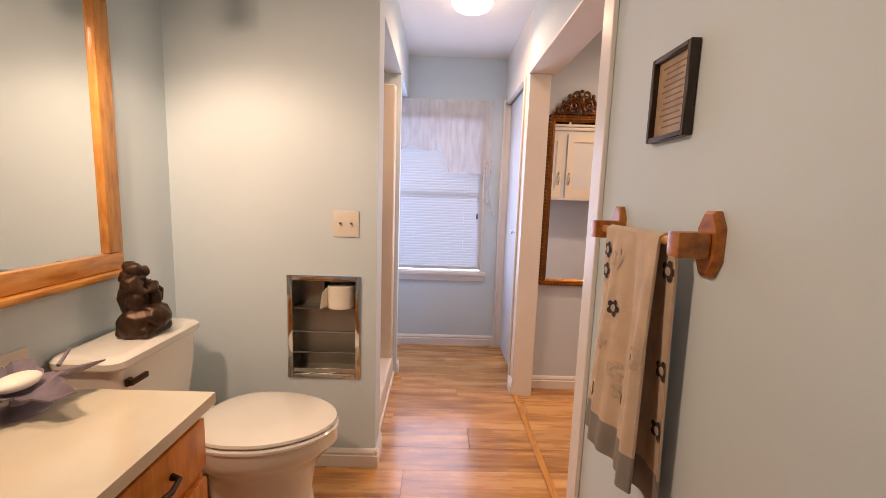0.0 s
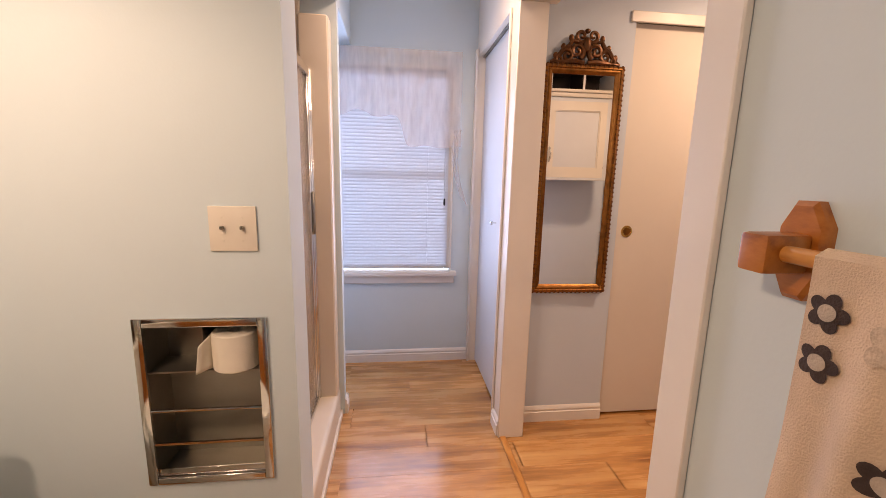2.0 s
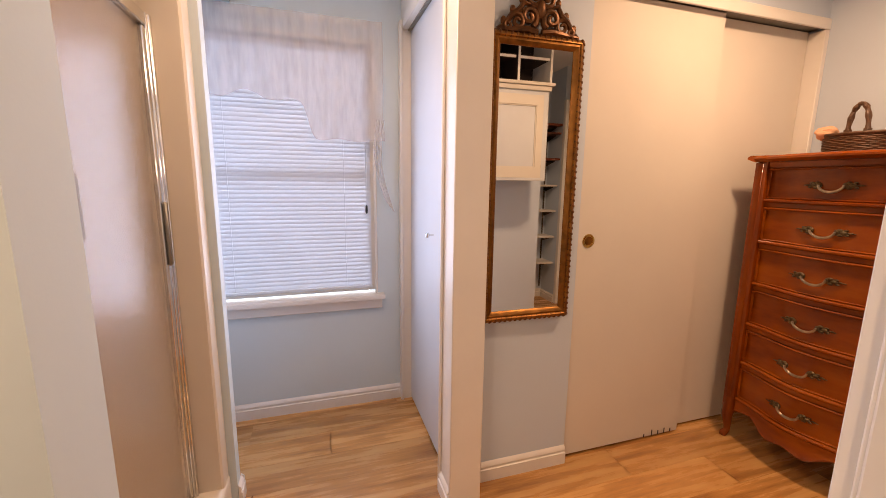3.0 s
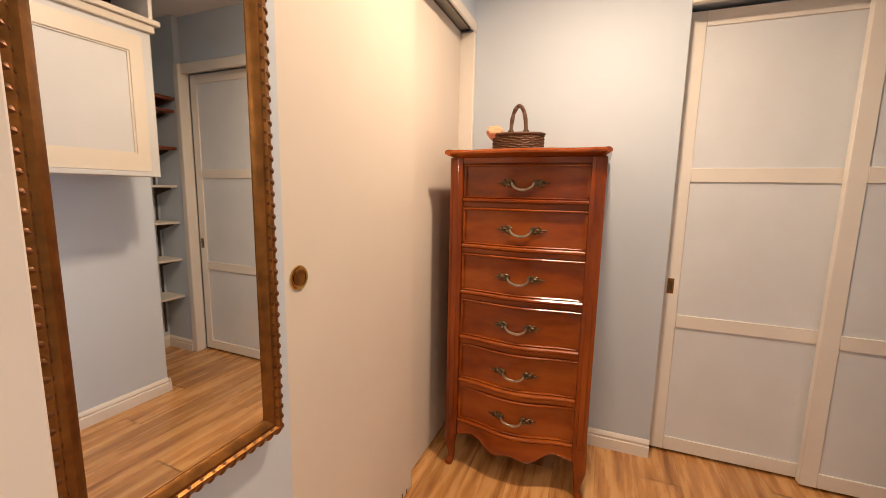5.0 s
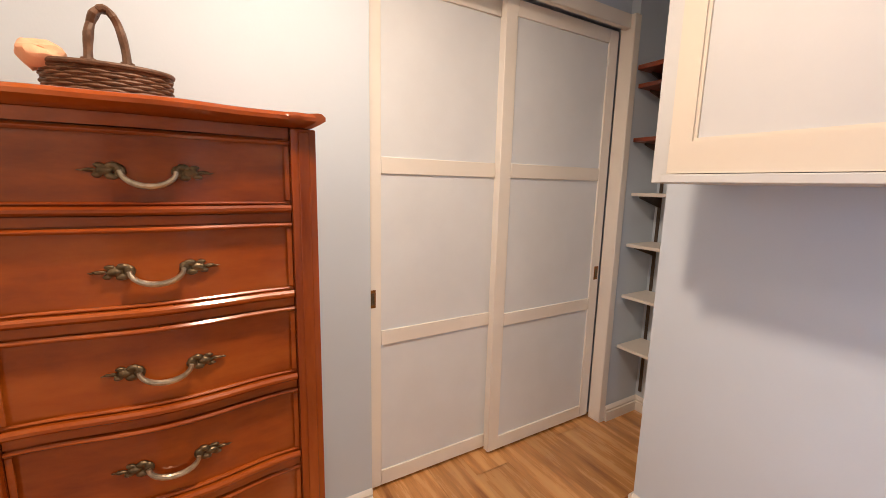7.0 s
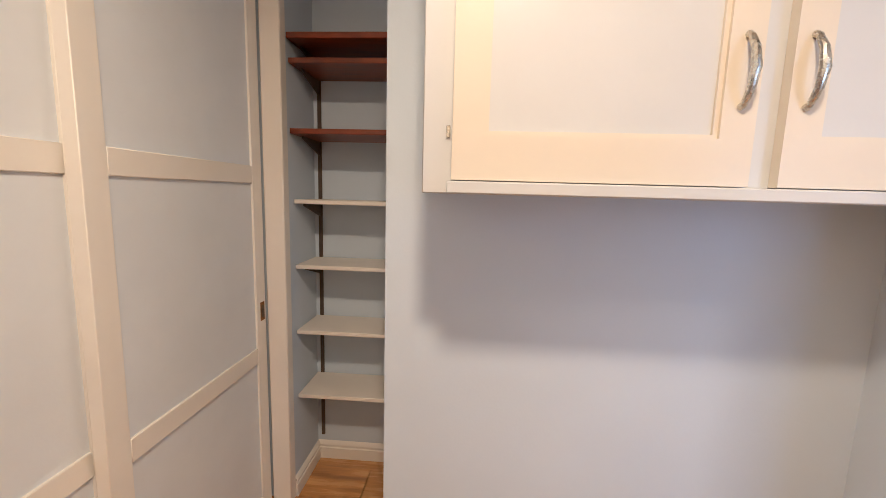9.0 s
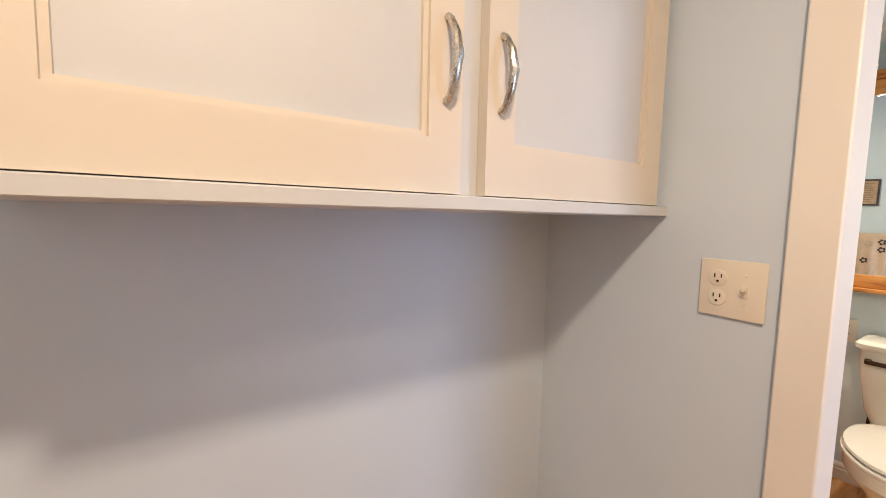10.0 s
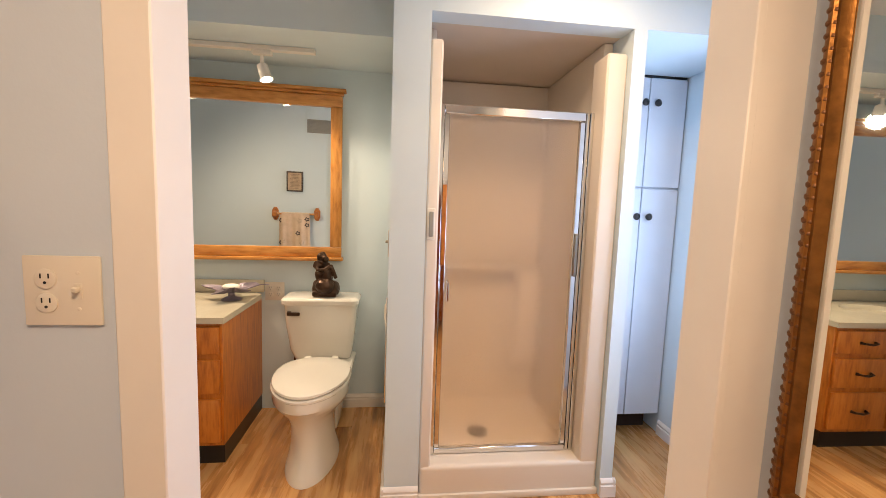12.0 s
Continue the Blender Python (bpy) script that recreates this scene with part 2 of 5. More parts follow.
def tube(bm, pts, r, seg=8):
    """A round rod along points; r is a radius or one for each point."""
    pts = [Vector(p) for p in pts]
    rs = r if isinstance(r, (list, tuple)) else [r] * len(pts)
    rings, up = [], None
    for i, p in enumerate(pts):
        d = (pts[min(i + 1, len(pts) - 1)] - pts[max(i - 1, 0)]).normalized()
        if up is None:
            up = d.orthogonal().normalized()
        up = (up - d * up.dot(d)).normalized()
        side = d.cross(up)
        rings.append([p + (up * math.cos(a) + side * math.sin(a)) * rs[i] for a in (2 * math.pi * k / seg for k in range(seg))])
    return loft(bm, rings)


def lathe(bm, profile, m=None, seg=24):
    """Turns (radius, height) pairs about z, then places them by m."""
    m = m or Matrix.Identity(4)
    rings = [[m @ Vector((max(r, 1e-4) * math.cos(a), max(r, 1e-4) * math.sin(a), h)) for a in (2 * math.pi * k / seg for k in range(seg))] for r, h in profile]
    return loft(bm, rings)


def ball(bm, c, r, scale=(1, 1, 1), u=12, v=8):
    m = Matrix.Translation(c) @ Matrix.Diagonal((*scale, 1))
    bmesh.ops.create_uvsphere(bm, u_segments=u, v_segments=v, radius=r, matrix=m)
    return bm


def mesh_of(name, bm, material, smooth=True):
    bmesh.ops.recalc_face_normals(bm, faces=bm.faces)
    if smooth:
        for e in bm.edges:
            e.smooth = e.calc_face_angle(0.0) < 0.62
        for f in bm.faces:
            f.smooth = True
    me = bpy.data.meshes.new(name)
    bm.to_mesh(me)
    bm.free()
    me.materials.append(material)
    return me


def part(name, bm, material, parent=None, label=""):
    ob = new(name, mesh_of(name, bm, material))
    if parent is not None:
        ob.parent = parent
        ob.matrix_parent_inverse = parent.matrix_basis.inverted() if parent.type == "EMPTY" else Matrix.Identity(4)
    return tagged(ob, label)


def thing(name, at, label, category, group=""):
    ob = new(name)
    ob.empty_display_size = 0.05
    ob.matrix_basis = Matrix.Translation(at)
    return tagged(ob, label, category, group)


def structure(name, boxes, material, label, category, bev=0.0):
    bm = bmesh.new()
    for b in boxes:
        bx(bm, *b, bev)
    return tagged(part(name, bm, material), label, category, kind="structure")


B = bmesh.new
TOP = 2.42

# ---- large structure ----
WEST, EAST, NORTH = -0.775, 2.875, 1.635
floor = structure("floor", [(-0.95, 3.2, -2.85, 1.80, -0.15, -0.009)], PLANK, "wood-look laminate plank floor through all rooms", "floor")
structure("ceiling", [(-0.95, 3.2, -2.85, 1.80, TOP, TOP + 0.08)], CEIL, "smooth off-white painted ceiling", "ceiling")
structure("soffit_bath", [(WEST, -0.24, -2.70, 0.0, 2.125, TOP)], WALL, "boxed soffit above the vanity mirror", "soffit")
structure("wall_west", [(-0.90, WEST, -2.82, NORTH, 0, TOP)], WALL, "pale blue-grey bathroom wall behind the toilet and vanity", "wall")
structure("wall_partition", [(WEST, -0.262, 0.0, 0.15, 0, TOP), (0.048, 0.130, 0.0, 0.15, 0, TOP), (-0.262, 0.048, 0.0, 0.15, 0, 0.450),
                             (-0.262, 0.048, 0.0, 0.15, 0.909, TOP), (-0.262, 0.048, 0.125, 0.15, 0.450, 0.909)],
          WALL, "pale blue-grey partition wall beside the shower", "wall")
structure("wall_shower_front", [(0.03, 0.13, 0.15, 1.0, 2.09, TOP), (WEST, 0.13, 1.0, 1.06, 0, TOP)], WALL, "painted wall framing the shower recess", "wall")
structure("wall_nook_soffit", [(WEST, 0.13, 1.06, NORTH, 2.09, TOP)], WALL, "dropped soffit over the linen cabinet nook", "soffit")
structure("wall_north", [(-0.90, -0.10, NORTH, 1.76, 0, TOP), (0.785, 1.20, NORTH, 1.76, 0, TOP), (-0.10, 0.785, NORTH, 1.76, 0, 0.655), (-0.10, 0.785, NORTH, 1.76, 1.97, TOP)],
          WALL, "pale blue-grey wall with the window", "wall")
structure("wall_hall_east", [(0.931, 1.04, 0.736, 0.865, 0, TOP), (0.931, 1.04, 0.865, 1.60, 2.06, TOP), (0.931, 1.04, 1.60, NORTH, 0, TOP), (1.04, 1.20, 0.97, NORTH, 0, TOP)],
          TRIM, "cream painted wall end beside the hall closet", "wall")
structure("wall_dressing_north", [(1.04, 1.53, 0.85, 0.97, 0, TOP), (1.53, EAST, 0.85, 0.97, 2.06, TOP), (1.20, 3.10, 1.02, 1.12, 0, TOP)], WALLDRESS, "pale blue-grey wall behind the ornate mirror", "wall")
structure("wall_east", [(EAST, 3.10, -0.09, 1.02, 0, TOP), (EAST, 3.10, -1.42, -0.09, 2.06, TOP), (3.06, 3.16, -1.85, 1.1, 0, TOP)], WALLDRESS, "pale blue-grey wall behind the tall dresser", "wall")
structure("wall_niche", [(2.83, 3.06, -1.85, -1.425, 0, TOP), (2.35, 2.83, -1.85, -1.705, 0, TOP)], WALLDRESS, "pale blue-grey walls of the shelf niche", "wall")
structure("wall_cabinet", [(1.08, 2.35, -1.85, -0.99, 0, TOP)], WALLDRESS, "pale blue-grey wall beneath the hung cabinet", "wall")
structure("wall_towel_dressing", [(0.98, 1.08, -2.82, -0.415, 0, TOP), (0.98, 1.08, -0.415, 0.736, 2.05, TOP)], WALLDRESS, "lavender-grey dressing room face of the dividing wall", "wall")
structure("wall_towel", [(0.931, 0.98, -2.82, -0.425, 0, TOP), (0.931, 0.98, -0.425, 0.736, 2.05, TOP)], WALL, "pale blue-grey wall between bathroom and dressing room", "wall")
structure("wall_south", [(WEST, 0.931, -2.82, -2.70, 0, TOP)], WALL, "plain pale blue-grey bathroom end wall", "wall")

# openings' trim
structure("trim_opening_header", [(0.919, 1.092, -0.402, 0.736, 2.0385, 2.049)], TRIM, "white painted lining under the opening's header", "trim", 0.002)
structure("trim_opening_jamb", [(0.925, 1.079, -0.4245, -0.392, 0, 2.038), (0.970, 1.079, -0.3915, -0.356, 0, 2.038)], TRIM, "white painted door jamb lining", "trim", 0.002)
structure("trim_casing_bath", [(0.914, 0.9305, -0.482, -0.400, 0, 2.10)], TRIM, "white flat door casing on the bathroom side", "trim", 0.003)
structure("trim_casing_dressing", [(1.0805, 1.094, -0.424, -0.352, 0, 2.10)], TRIM, "white flat door casing on the dressing side", "trim", 0.003)
structure("trim_post_lining", [(0.922, 1.052, 0.715, 0.735, 0, 2.038)], TRIM, "white painted lining on the wall end", "trim", 0.003)
structure("trim_closet_header", [(1.50, EAST, 0.838, 0.849, 2.035, 2.085)], TRIM, "white fascia over the sliding closet doors", "trim", 0.003)
structure("trim_closet_jamb", [(2.845, 2.874, 0.84, 0.96, 0, 2.035)], TRIM, "white jamb at the sliding closet doors", "trim", 0.003)
structure("trim_closet_track", [(1.53, 2.845, 0.865, 0.96, 2.045, 2.059)], STEELDULL, "dull metal sliding-door track", "trim")
structure("trim_slider_header", [(2.845, 2.874, -1.43, -0.085, 2.035, 2.10)], TRIM, "white fascia over the panelled sliding doors", "trim", 0.003)
structure("trim_slider_post", [(2.822, 2.90, -1.432, -1.385, 0, 2.10)], TRIM, "white end post of the panelled sliding doors", "trim", 0.004)
structure("trim_hall_jamb", [(0.914, 0.930, 1.585, 1.632, 0, 2.10), (0.918, 0.930, 0.850, 0.864, 0, 2.06)], TRIM, "white jamb strips at the hall closet door", "trim", 0.003)
structure("trim_threshold", [(0.928, 0.962, -0.38, 0.73, 0.001, 0.009)], OAK, "narrow wooden threshold strip on the floor", "threshold", 0.003)


def skirting(name, runs):
    """Skirting boards; each run is (x0, y0, x1, y1, nx, ny), its normal facing the room."""
    bm = B()
    for x0, y0, x1, y1, nx, ny in runs:
        prof = [(0.0015, 0.0), (0.016, 0.0), (0.016, 0.054), (0.0105, 0.057), (0.0105, 0.063), (0.0135, 0.069), (0.010, 0.080), (0.0015, 0.088)]
        loft(bm, [[(x + nx * d, y + ny * d, h) for d, h in prof] for x, y in ((x0, y0), (x1, y1))])
    return tagged(part(name, bm, TRIM), "white moulded skirting board along the wall", "baseboard", kind="structure")


skirting("baseboard_bath", [(WEST, 0, 0.144, 0, 0, -1), (0.13, -0.014, 0.13, 0.15, 1, 0), (WEST, -0.70, WEST, -0.016, 1, 0)])
skirting("baseboard_hall", [(0.13, 1.00, 0.13, 1.074, 1, 0), (-0.36, 1.06, 0.144, 1.06, 0, 1), (-0.36, NORTH, 0.914, NORTH, 0, -1), (0.931, 0.736, 0.931, 0.850, -1, 0)])
skirting("baseboard_dressing", [(1.042, 0.85, 1.53, 0.85, 0, -1), (EAST, -0.09, EAST, 0.84, -1, 0), (1.08, -0.99, 2.35, -0.99, 0, 1), (2.35, -1.705, 2.35, -0.976, 1, 0), (2.35, -1.705, 2.83, -1.705, 0, 1), (2.83, -1.705, 2.83, -1.432, -1, 0), (1.08, -0.99, 1.08, -0.426, 1, 0)])

# ---- window ----


def build_window():
    win = tagged(part("window_1", bx(B(), -0.10, 0.785, 1.74, 1.758, 0.655, 1.97), OUTSIDE), "white double-hung window with bright overcast daylight outside", "window", kind="structure")
    bm = B()
    for b in ((-0.10, -0.06, 1.66, 1.70, 0.67, 1.97), (0.745, 0.785, 1.66, 1.70, 0.67, 1.97), (-0.06, 0.745, 1.66, 1.70, 1.93, 1.97), (-0.06, 0.745, 1.66, 1.70, 0.67, 0.71), (-0.06, 0.745, 1.665, 1.70, 1.29, 1.335)):
        bx(bm, *b, 0.004)
    part("window_frame", bm, TRIM, win)
    for z0, z1 in ((0.712, 1.288), (1.337, 1.928)):
        pane = part("pane", bx(B(), -0.058, 0.743, 1.680, 1.684, z0, z1), WINDOWGLASS, win)
        pane.visible_shadow = False
    bm = B()
    bx(bm, -0.15, 0.825, 1.585, 1.70, 0.632, 0.660, 0.006, 2)
    bx(bm, -0.13, 0.812, 1.614, 1.634, 0.575, 0.632, 0.004)
    part("window_sill", bm, TRIM, win, "white window stool and apron")
    bm = B()
    for x0, x1 in ((0.775, 0.790), (-0.105, -0.090)):
        bx(bm, x0, x1, 1.622, 1.634, 0.660, 1.975, 0.004)
    bx(bm, -0.105, 0.790, 1.622, 1.634, 1.975, 1.990, 0.004)
    part("casing", bm, TRIM, win)


build_window()


def build_blind():
    blind = thing("window_blind", (0.34, 1.64, 1.95), "white horizontal slat blind lowered over the window", "blind")
    part("headrail", bx(B(), -0.085, 0.765, 1.638, 1.665, 1.93, 1.962, 0.003), SLATPAINT, blind)
    part("bottom_rail", bx(B(), -0.082, 0.762, 1.642, 1.662, 0.690, 0.705, 0.004), SLATPAINT, blind)
    bm = B()
    ring = [(-0.0145, -0.0050), (-0.005, -0.0008), (0.005, 0.0016), (0.0145, 0.0030), (0.0145, 0.0022), (0.005, 0.0008), (-0.005, -0.0016), (-0.0145, -0.0058)]
    loft(bm, [[(x, d, h) for d, h in ring] for x in (-0.42, 0.42)])
    me = mesh_of("slat", bm, SLATPAINT)
    for i in range(55):
        ob = new("slat", me)
        ob.parent = blind
        ob.matrix_parent_inverse = blind.matrix_basis.inverted()
        ob.matrix_basis = pose(0.34, 1.652, 0.722 + i * 0.0221, 70)
    for x in (0.06, 0.62):
        part("ladder_cord", tube(B(), [(x, 1.640, 0.70), (x, 1.640, 1.93)], 0.0012, 5), SLATPAINT, blind)
    w = part("tilt_wand", tube(B(), [(0.735, 1.632, 1.93), (0.735, 1.630, 1.14)], 0.003, 6), SLATPAINT, blind)
    part("wand_tip", lathe(B(), [(0.003, 0.03), (0.006, 0.02), (0.007, -0.01), (0.002, -0.02)], pose(0.735, 1.630, 1.13), 10), BLACK, w, "small dark wand tip")


build_blind()


def build_curtain():
    cur = thing("curtain", (0.34, 1.59, 2.06), "white sheer swag curtain gathered over the window", "curtain")
    part("curtain_rod", tube(B(), [(-0.14, 1.634, 2.055), (-0.14, 1.60, 2.055), (0.0, 1.597, 2.055), (0.70, 1.597, 2.055), (0.82, 1.60, 2.055), (0.82, 1.634, 2.055)], 0.006, 8), TRIM, cur)
    bm = B()
    rows = []
    for j in range(25):
        v = j / 24
        row = []
        for i in range(91):
            u = i / 90
            x = -0.15 + 0.975 * u
            drop = 0.405 + 0.18 / (1 + math.exp(-(u - 0.62) * 90)) + 0.13 * max(0.0, 0.10 - u) / 0.10 - 0.03 * (abs(u - 0.33) < 0.1) * math.cos((u - 0.33) * 15.7) + 0.006 * math.sin(u * 31)
            z = 2.075 - v * drop
            y = 1.588 - 0.010 * math.sin(u * 58 + 1.5 * v) * (0.25 + 0.5 * v) - 0.012 * v
            row.append((x + 0.006 * v * math.sin(9 * v + u * 5), y, z))
        rows.append(row)
    loft(bm, rows, False, False)
    part("sheer_panel", bm, SHEER, cur)
    bm = B()
    rows = []
    for j in range(17):
        v = j / 16
        rows.append([(0.785 + 0.045 * u - 0.025 * math.sin(3 * v) + 0.05 * v * v, 1.575 - 0.014 * math.sin(u * 16 + 4 * v) - 0.01 * v, 1.60 - 0.42 * v - 0.06 * u * v) for u in (i / 22 for i in range(23))])
    loft(bm, rows, False, False)
    part("jabot", bm, SHEER, cur, "gathered sheer tail at the window's side")


build_curtain()

# ---- hall closet door, hall lamp ----


def build_hall_door():
    d = tagged(part("door_1", bx(B(), 0.975, 1.010, 0.869, 1.597, 0.012, 2.052, 0.003), LINEN), "plain cream slab closet door, closed", "door", kind="structure")
    k = part("door_knob", lathe(B(), [(0.004, 0), (0.004, 0.018), (0.011, 0.022), (0.013, 0.030), (0.009, 0.036), (0.001, 0.038)], pose(0.975, 1.148, 1.05, 0, -90), 14), CHROME, d, "small chrome knob")
    part("top_track", bx(B(), 0.960, 1.025, 0.867, 1.598, 2.0525, 2.0595), STEELDULL, d)


build_hall_door()


def build_dome(name, x, y, label):
    d = thing(name, (x, y, TOP), label, "ceiling light", "ceiling lamps")
    part("base_plate", lathe(B(), [(0.12, 0), (0.12, -0.012), (0.10, -0.02)], pose(x, y, TOP - 0.0005), 28), TRIM, d)
    dome = part("shade", lathe(B(), [(0.115, -0.012), (0.118, -0.024), (0.10, -0.045), (0.06, -0.060), (0.001, -0.066)], pose(x, y, TOP), 28), BULB, d, "glowing frosted glass dome")
    dome.visible_shadow = False


build_dome("ceiling_light", 0.56, 0.68, "lit round flush dome on the hall ceiling")
build_dome("ceiling_light", 2.09, 0.20, "lit round flush dome on the dressing room ceiling")

# ---- shower ----


def build_shower():
    sh = thing("shower_stall", (-0.35, 0.58, 0), "cream one-piece fibreglass shower stall in a recess", "shower")
    part("pan", bx(bx(bx(B(), -0.74, -0.02, 0.17, 0.99, 0.0, 0.085, 0.01), -0.025, 0.110, 0.155, 0.995, 0.0, 0.160, 0.022, 4), 0.09, 0.122, 0.153, 0.997, 0.0, 0.030, 0.006, 2), FIBERGLASS, sh)
    bm = B()
    bx(bm, -0.765, -0.72, 0.17, 0.98, 0.08, 2.092, 0.02, 2)
    part("back_wall", bm, FIBERGLASS, sh)
    for y0, y1 in ((0.152, 0.186), (0.952, 0.998)):
        part("side_wall", bx(B(), -0.75, -0.03, y0, y1, 0.08, 2.092, 0.012, 2), FIBERGLASS, sh)
    for y0, y1 in ((0.152, 0.205), (0.905, 0.998)):
        part("front_flange", bx(B(), -0.03, 0.105, y0, y1, 0.10, 2.0, 0.018, 3), FIBERGLASS, sh)
    part("shelf_ledge", bx(B(), -0.725, -0.63, 0.18, 0.80, 0.93, 0.975, 0.018, 3), FIBERGLASS, sh)
    part("soap_recess", bx(B(), -0.725, -0.66, 0.80, 0.955, 0.30, 0.975, 0.03, 3), FIBERGLASS, sh)
    part("drain", lathe(B(), [(0.001, 0.0), (0.05, 0.0), (0.055, 0.003), (0.055, -0.002)], pose(-0.29, 0.50, 0.088), 24), STEELDULL, sh, "grey metal floor drain")
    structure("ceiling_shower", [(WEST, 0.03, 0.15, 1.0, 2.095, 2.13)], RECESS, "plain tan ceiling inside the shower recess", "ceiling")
    d = thing("shower_door", (0.0, 0.55, 0.165), "chrome-framed obscure glass shower door, closed", "shower door")
    for y0, y1, x0 in ((0.207, 0.225, -0.012), (0.885, 0.903, -0.012), (0.868, 0.884, -0.008)):
        part("jamb", bx(B(), x0, -x0 + 0.014, y0, y1, 0.162, 1.765, 0.003), CHROME, d)
    part("header_rail", bx(B(), -0.012, 0.022, 0.226, 0.867, 1.725, 1.765, 0.004), CHROME, d)
    part("bottom_rail", bx(B(), -0.012, 0.022, 0.226, 0.867, 0.162, 0.190, 0.004), CHROME, d)
    for y0, y1 in ((0.226, 0.250), (0.843, 0.867)):
        part("stile", bx(B(), -0.008, 0.018, y0, y1, 0.191, 1.724, 0.003), CHROME, d)
    g = part("pane", bx(B(), 0.002, 0.007, 0.251, 0.842, 0.191, 1.724), OBSCURE, d, "frosted glass pane")
    g.visible_shadow = False
    part("door_handle", tube(B(), [(0.018, 0.262, 0.90), (0.045, 0.262, 0.905), (0.045, 0.262, 0.985), (0.018, 0.262, 0.99)], 0.006, 8), CHROME, d, "small chrome pull")
    # Brown reflection in the chrome stile, built as a thin solid strip.
    part("reflection_strip", bx(B(), 0.018, 0.023, 0.228, 0.246, 1.06, 1.42, 0.002), BARWOOD, d, "brown strip standing for a reflection in the chrome")
    part("bumper", bx(B(), 0.019, 0.032, 0.846, 0.864, 1.02, 1.22, 0.004), STEELDULL, d)
    hk = thing("soap_hook", (0.106, 0.17, 1.18), "small ivory plastic holder on the wall end by the shower", "holder")
    part("backplate", bx(B(), 0.1055, 0.112, 0.156, 0.190, 1.18, 1.315, 0.003), PLASTIC, hk)
    part("slot", bx(B(), 0.1125, 0.120, 0.164, 0.183, 1.195, 1.30, 0.003), VENT, hk)


build_shower()

# ---- linen cabinet nook ----


def build_linen():
    c = thing("linen_cabinet", (-0.55, 1.35, 0.16), "tall white built-in linen cabinet with round black knobs", "cabinet")
    part("body", bx(B(), -0.77, -0.385, 1.065, 1.628, 0.115, 2.08, 0.002), LINEN, c)
    # Solid black strip stands in for the shaded gap under the soffit.
    part("crown_gap_shade", bx(B(), -0.384, -0.372, 1.07, 1.625, 2.0805, 2.0885), BLACK, c)
    for y0, y1, kn in ((1.067, 1.404, 1.372), (1.408, 1.626, 1.446)):
        for z0, z1, kz in ((1.476, 2.074, 1.935), (0.125, 1.466, 1.308)):
            d = part("door", bx(B(), -0.384, -0.366, y0, y1, z0, z1, 0.003), LINEN, c)
            part("knob", lathe(B(), [(0.006, 0), (0.006, 0.012), (0.018, 0.016), (0.020, 0.024), (0.012, 0.031), (0.001, 0.033)], pose(-0.366, kn, kz, 0, 90), 16), BLACK, d, "round black knob")
    # The toe space's shade is put into this board's dark colour.
    part("toe_kick", bx(B(), -0.76, -0.46, 1.07, 1.60, 0.0, 0.114), SHADECHIP, c)
    b = thing("laundry_bundle", (-0.28, 1.13, 0.0), "crumpled white netting bundle on the floor", "laundry")
    bm = B()
    ball(bm, (-0.28, 1.12, 0.10), 0.05, (0.9, 0.7, 2.0), 20, 16)
    for v in bm.verts:
        v.co += Vector((noise.noise(v.co * 30), noise.noise(v.co * 27 + Vector((5, 0, 0))), noise.noise(v.co * 30))) * 0.02
        v.co.z = max(v.co.z, 0.001)
    part("cloth", bm, SOAP, b)


build_linen()

# ---- bathroom ----


def egg(cx, cy, hx, hy, z, n=32, square=0.0):
    pts = []
    for k in range(n):
        a = 2 * math.pi * k / n
        c, s = math.cos(a), math.sin(a)
        x = c * hx
        y = s * hy * (1.0 - 0.12 * c)
        if c < 0:
            x = -abs(c) ** (0.75 - square) * hx
        pts.append((cx + x, cy + y, z))
    return pts


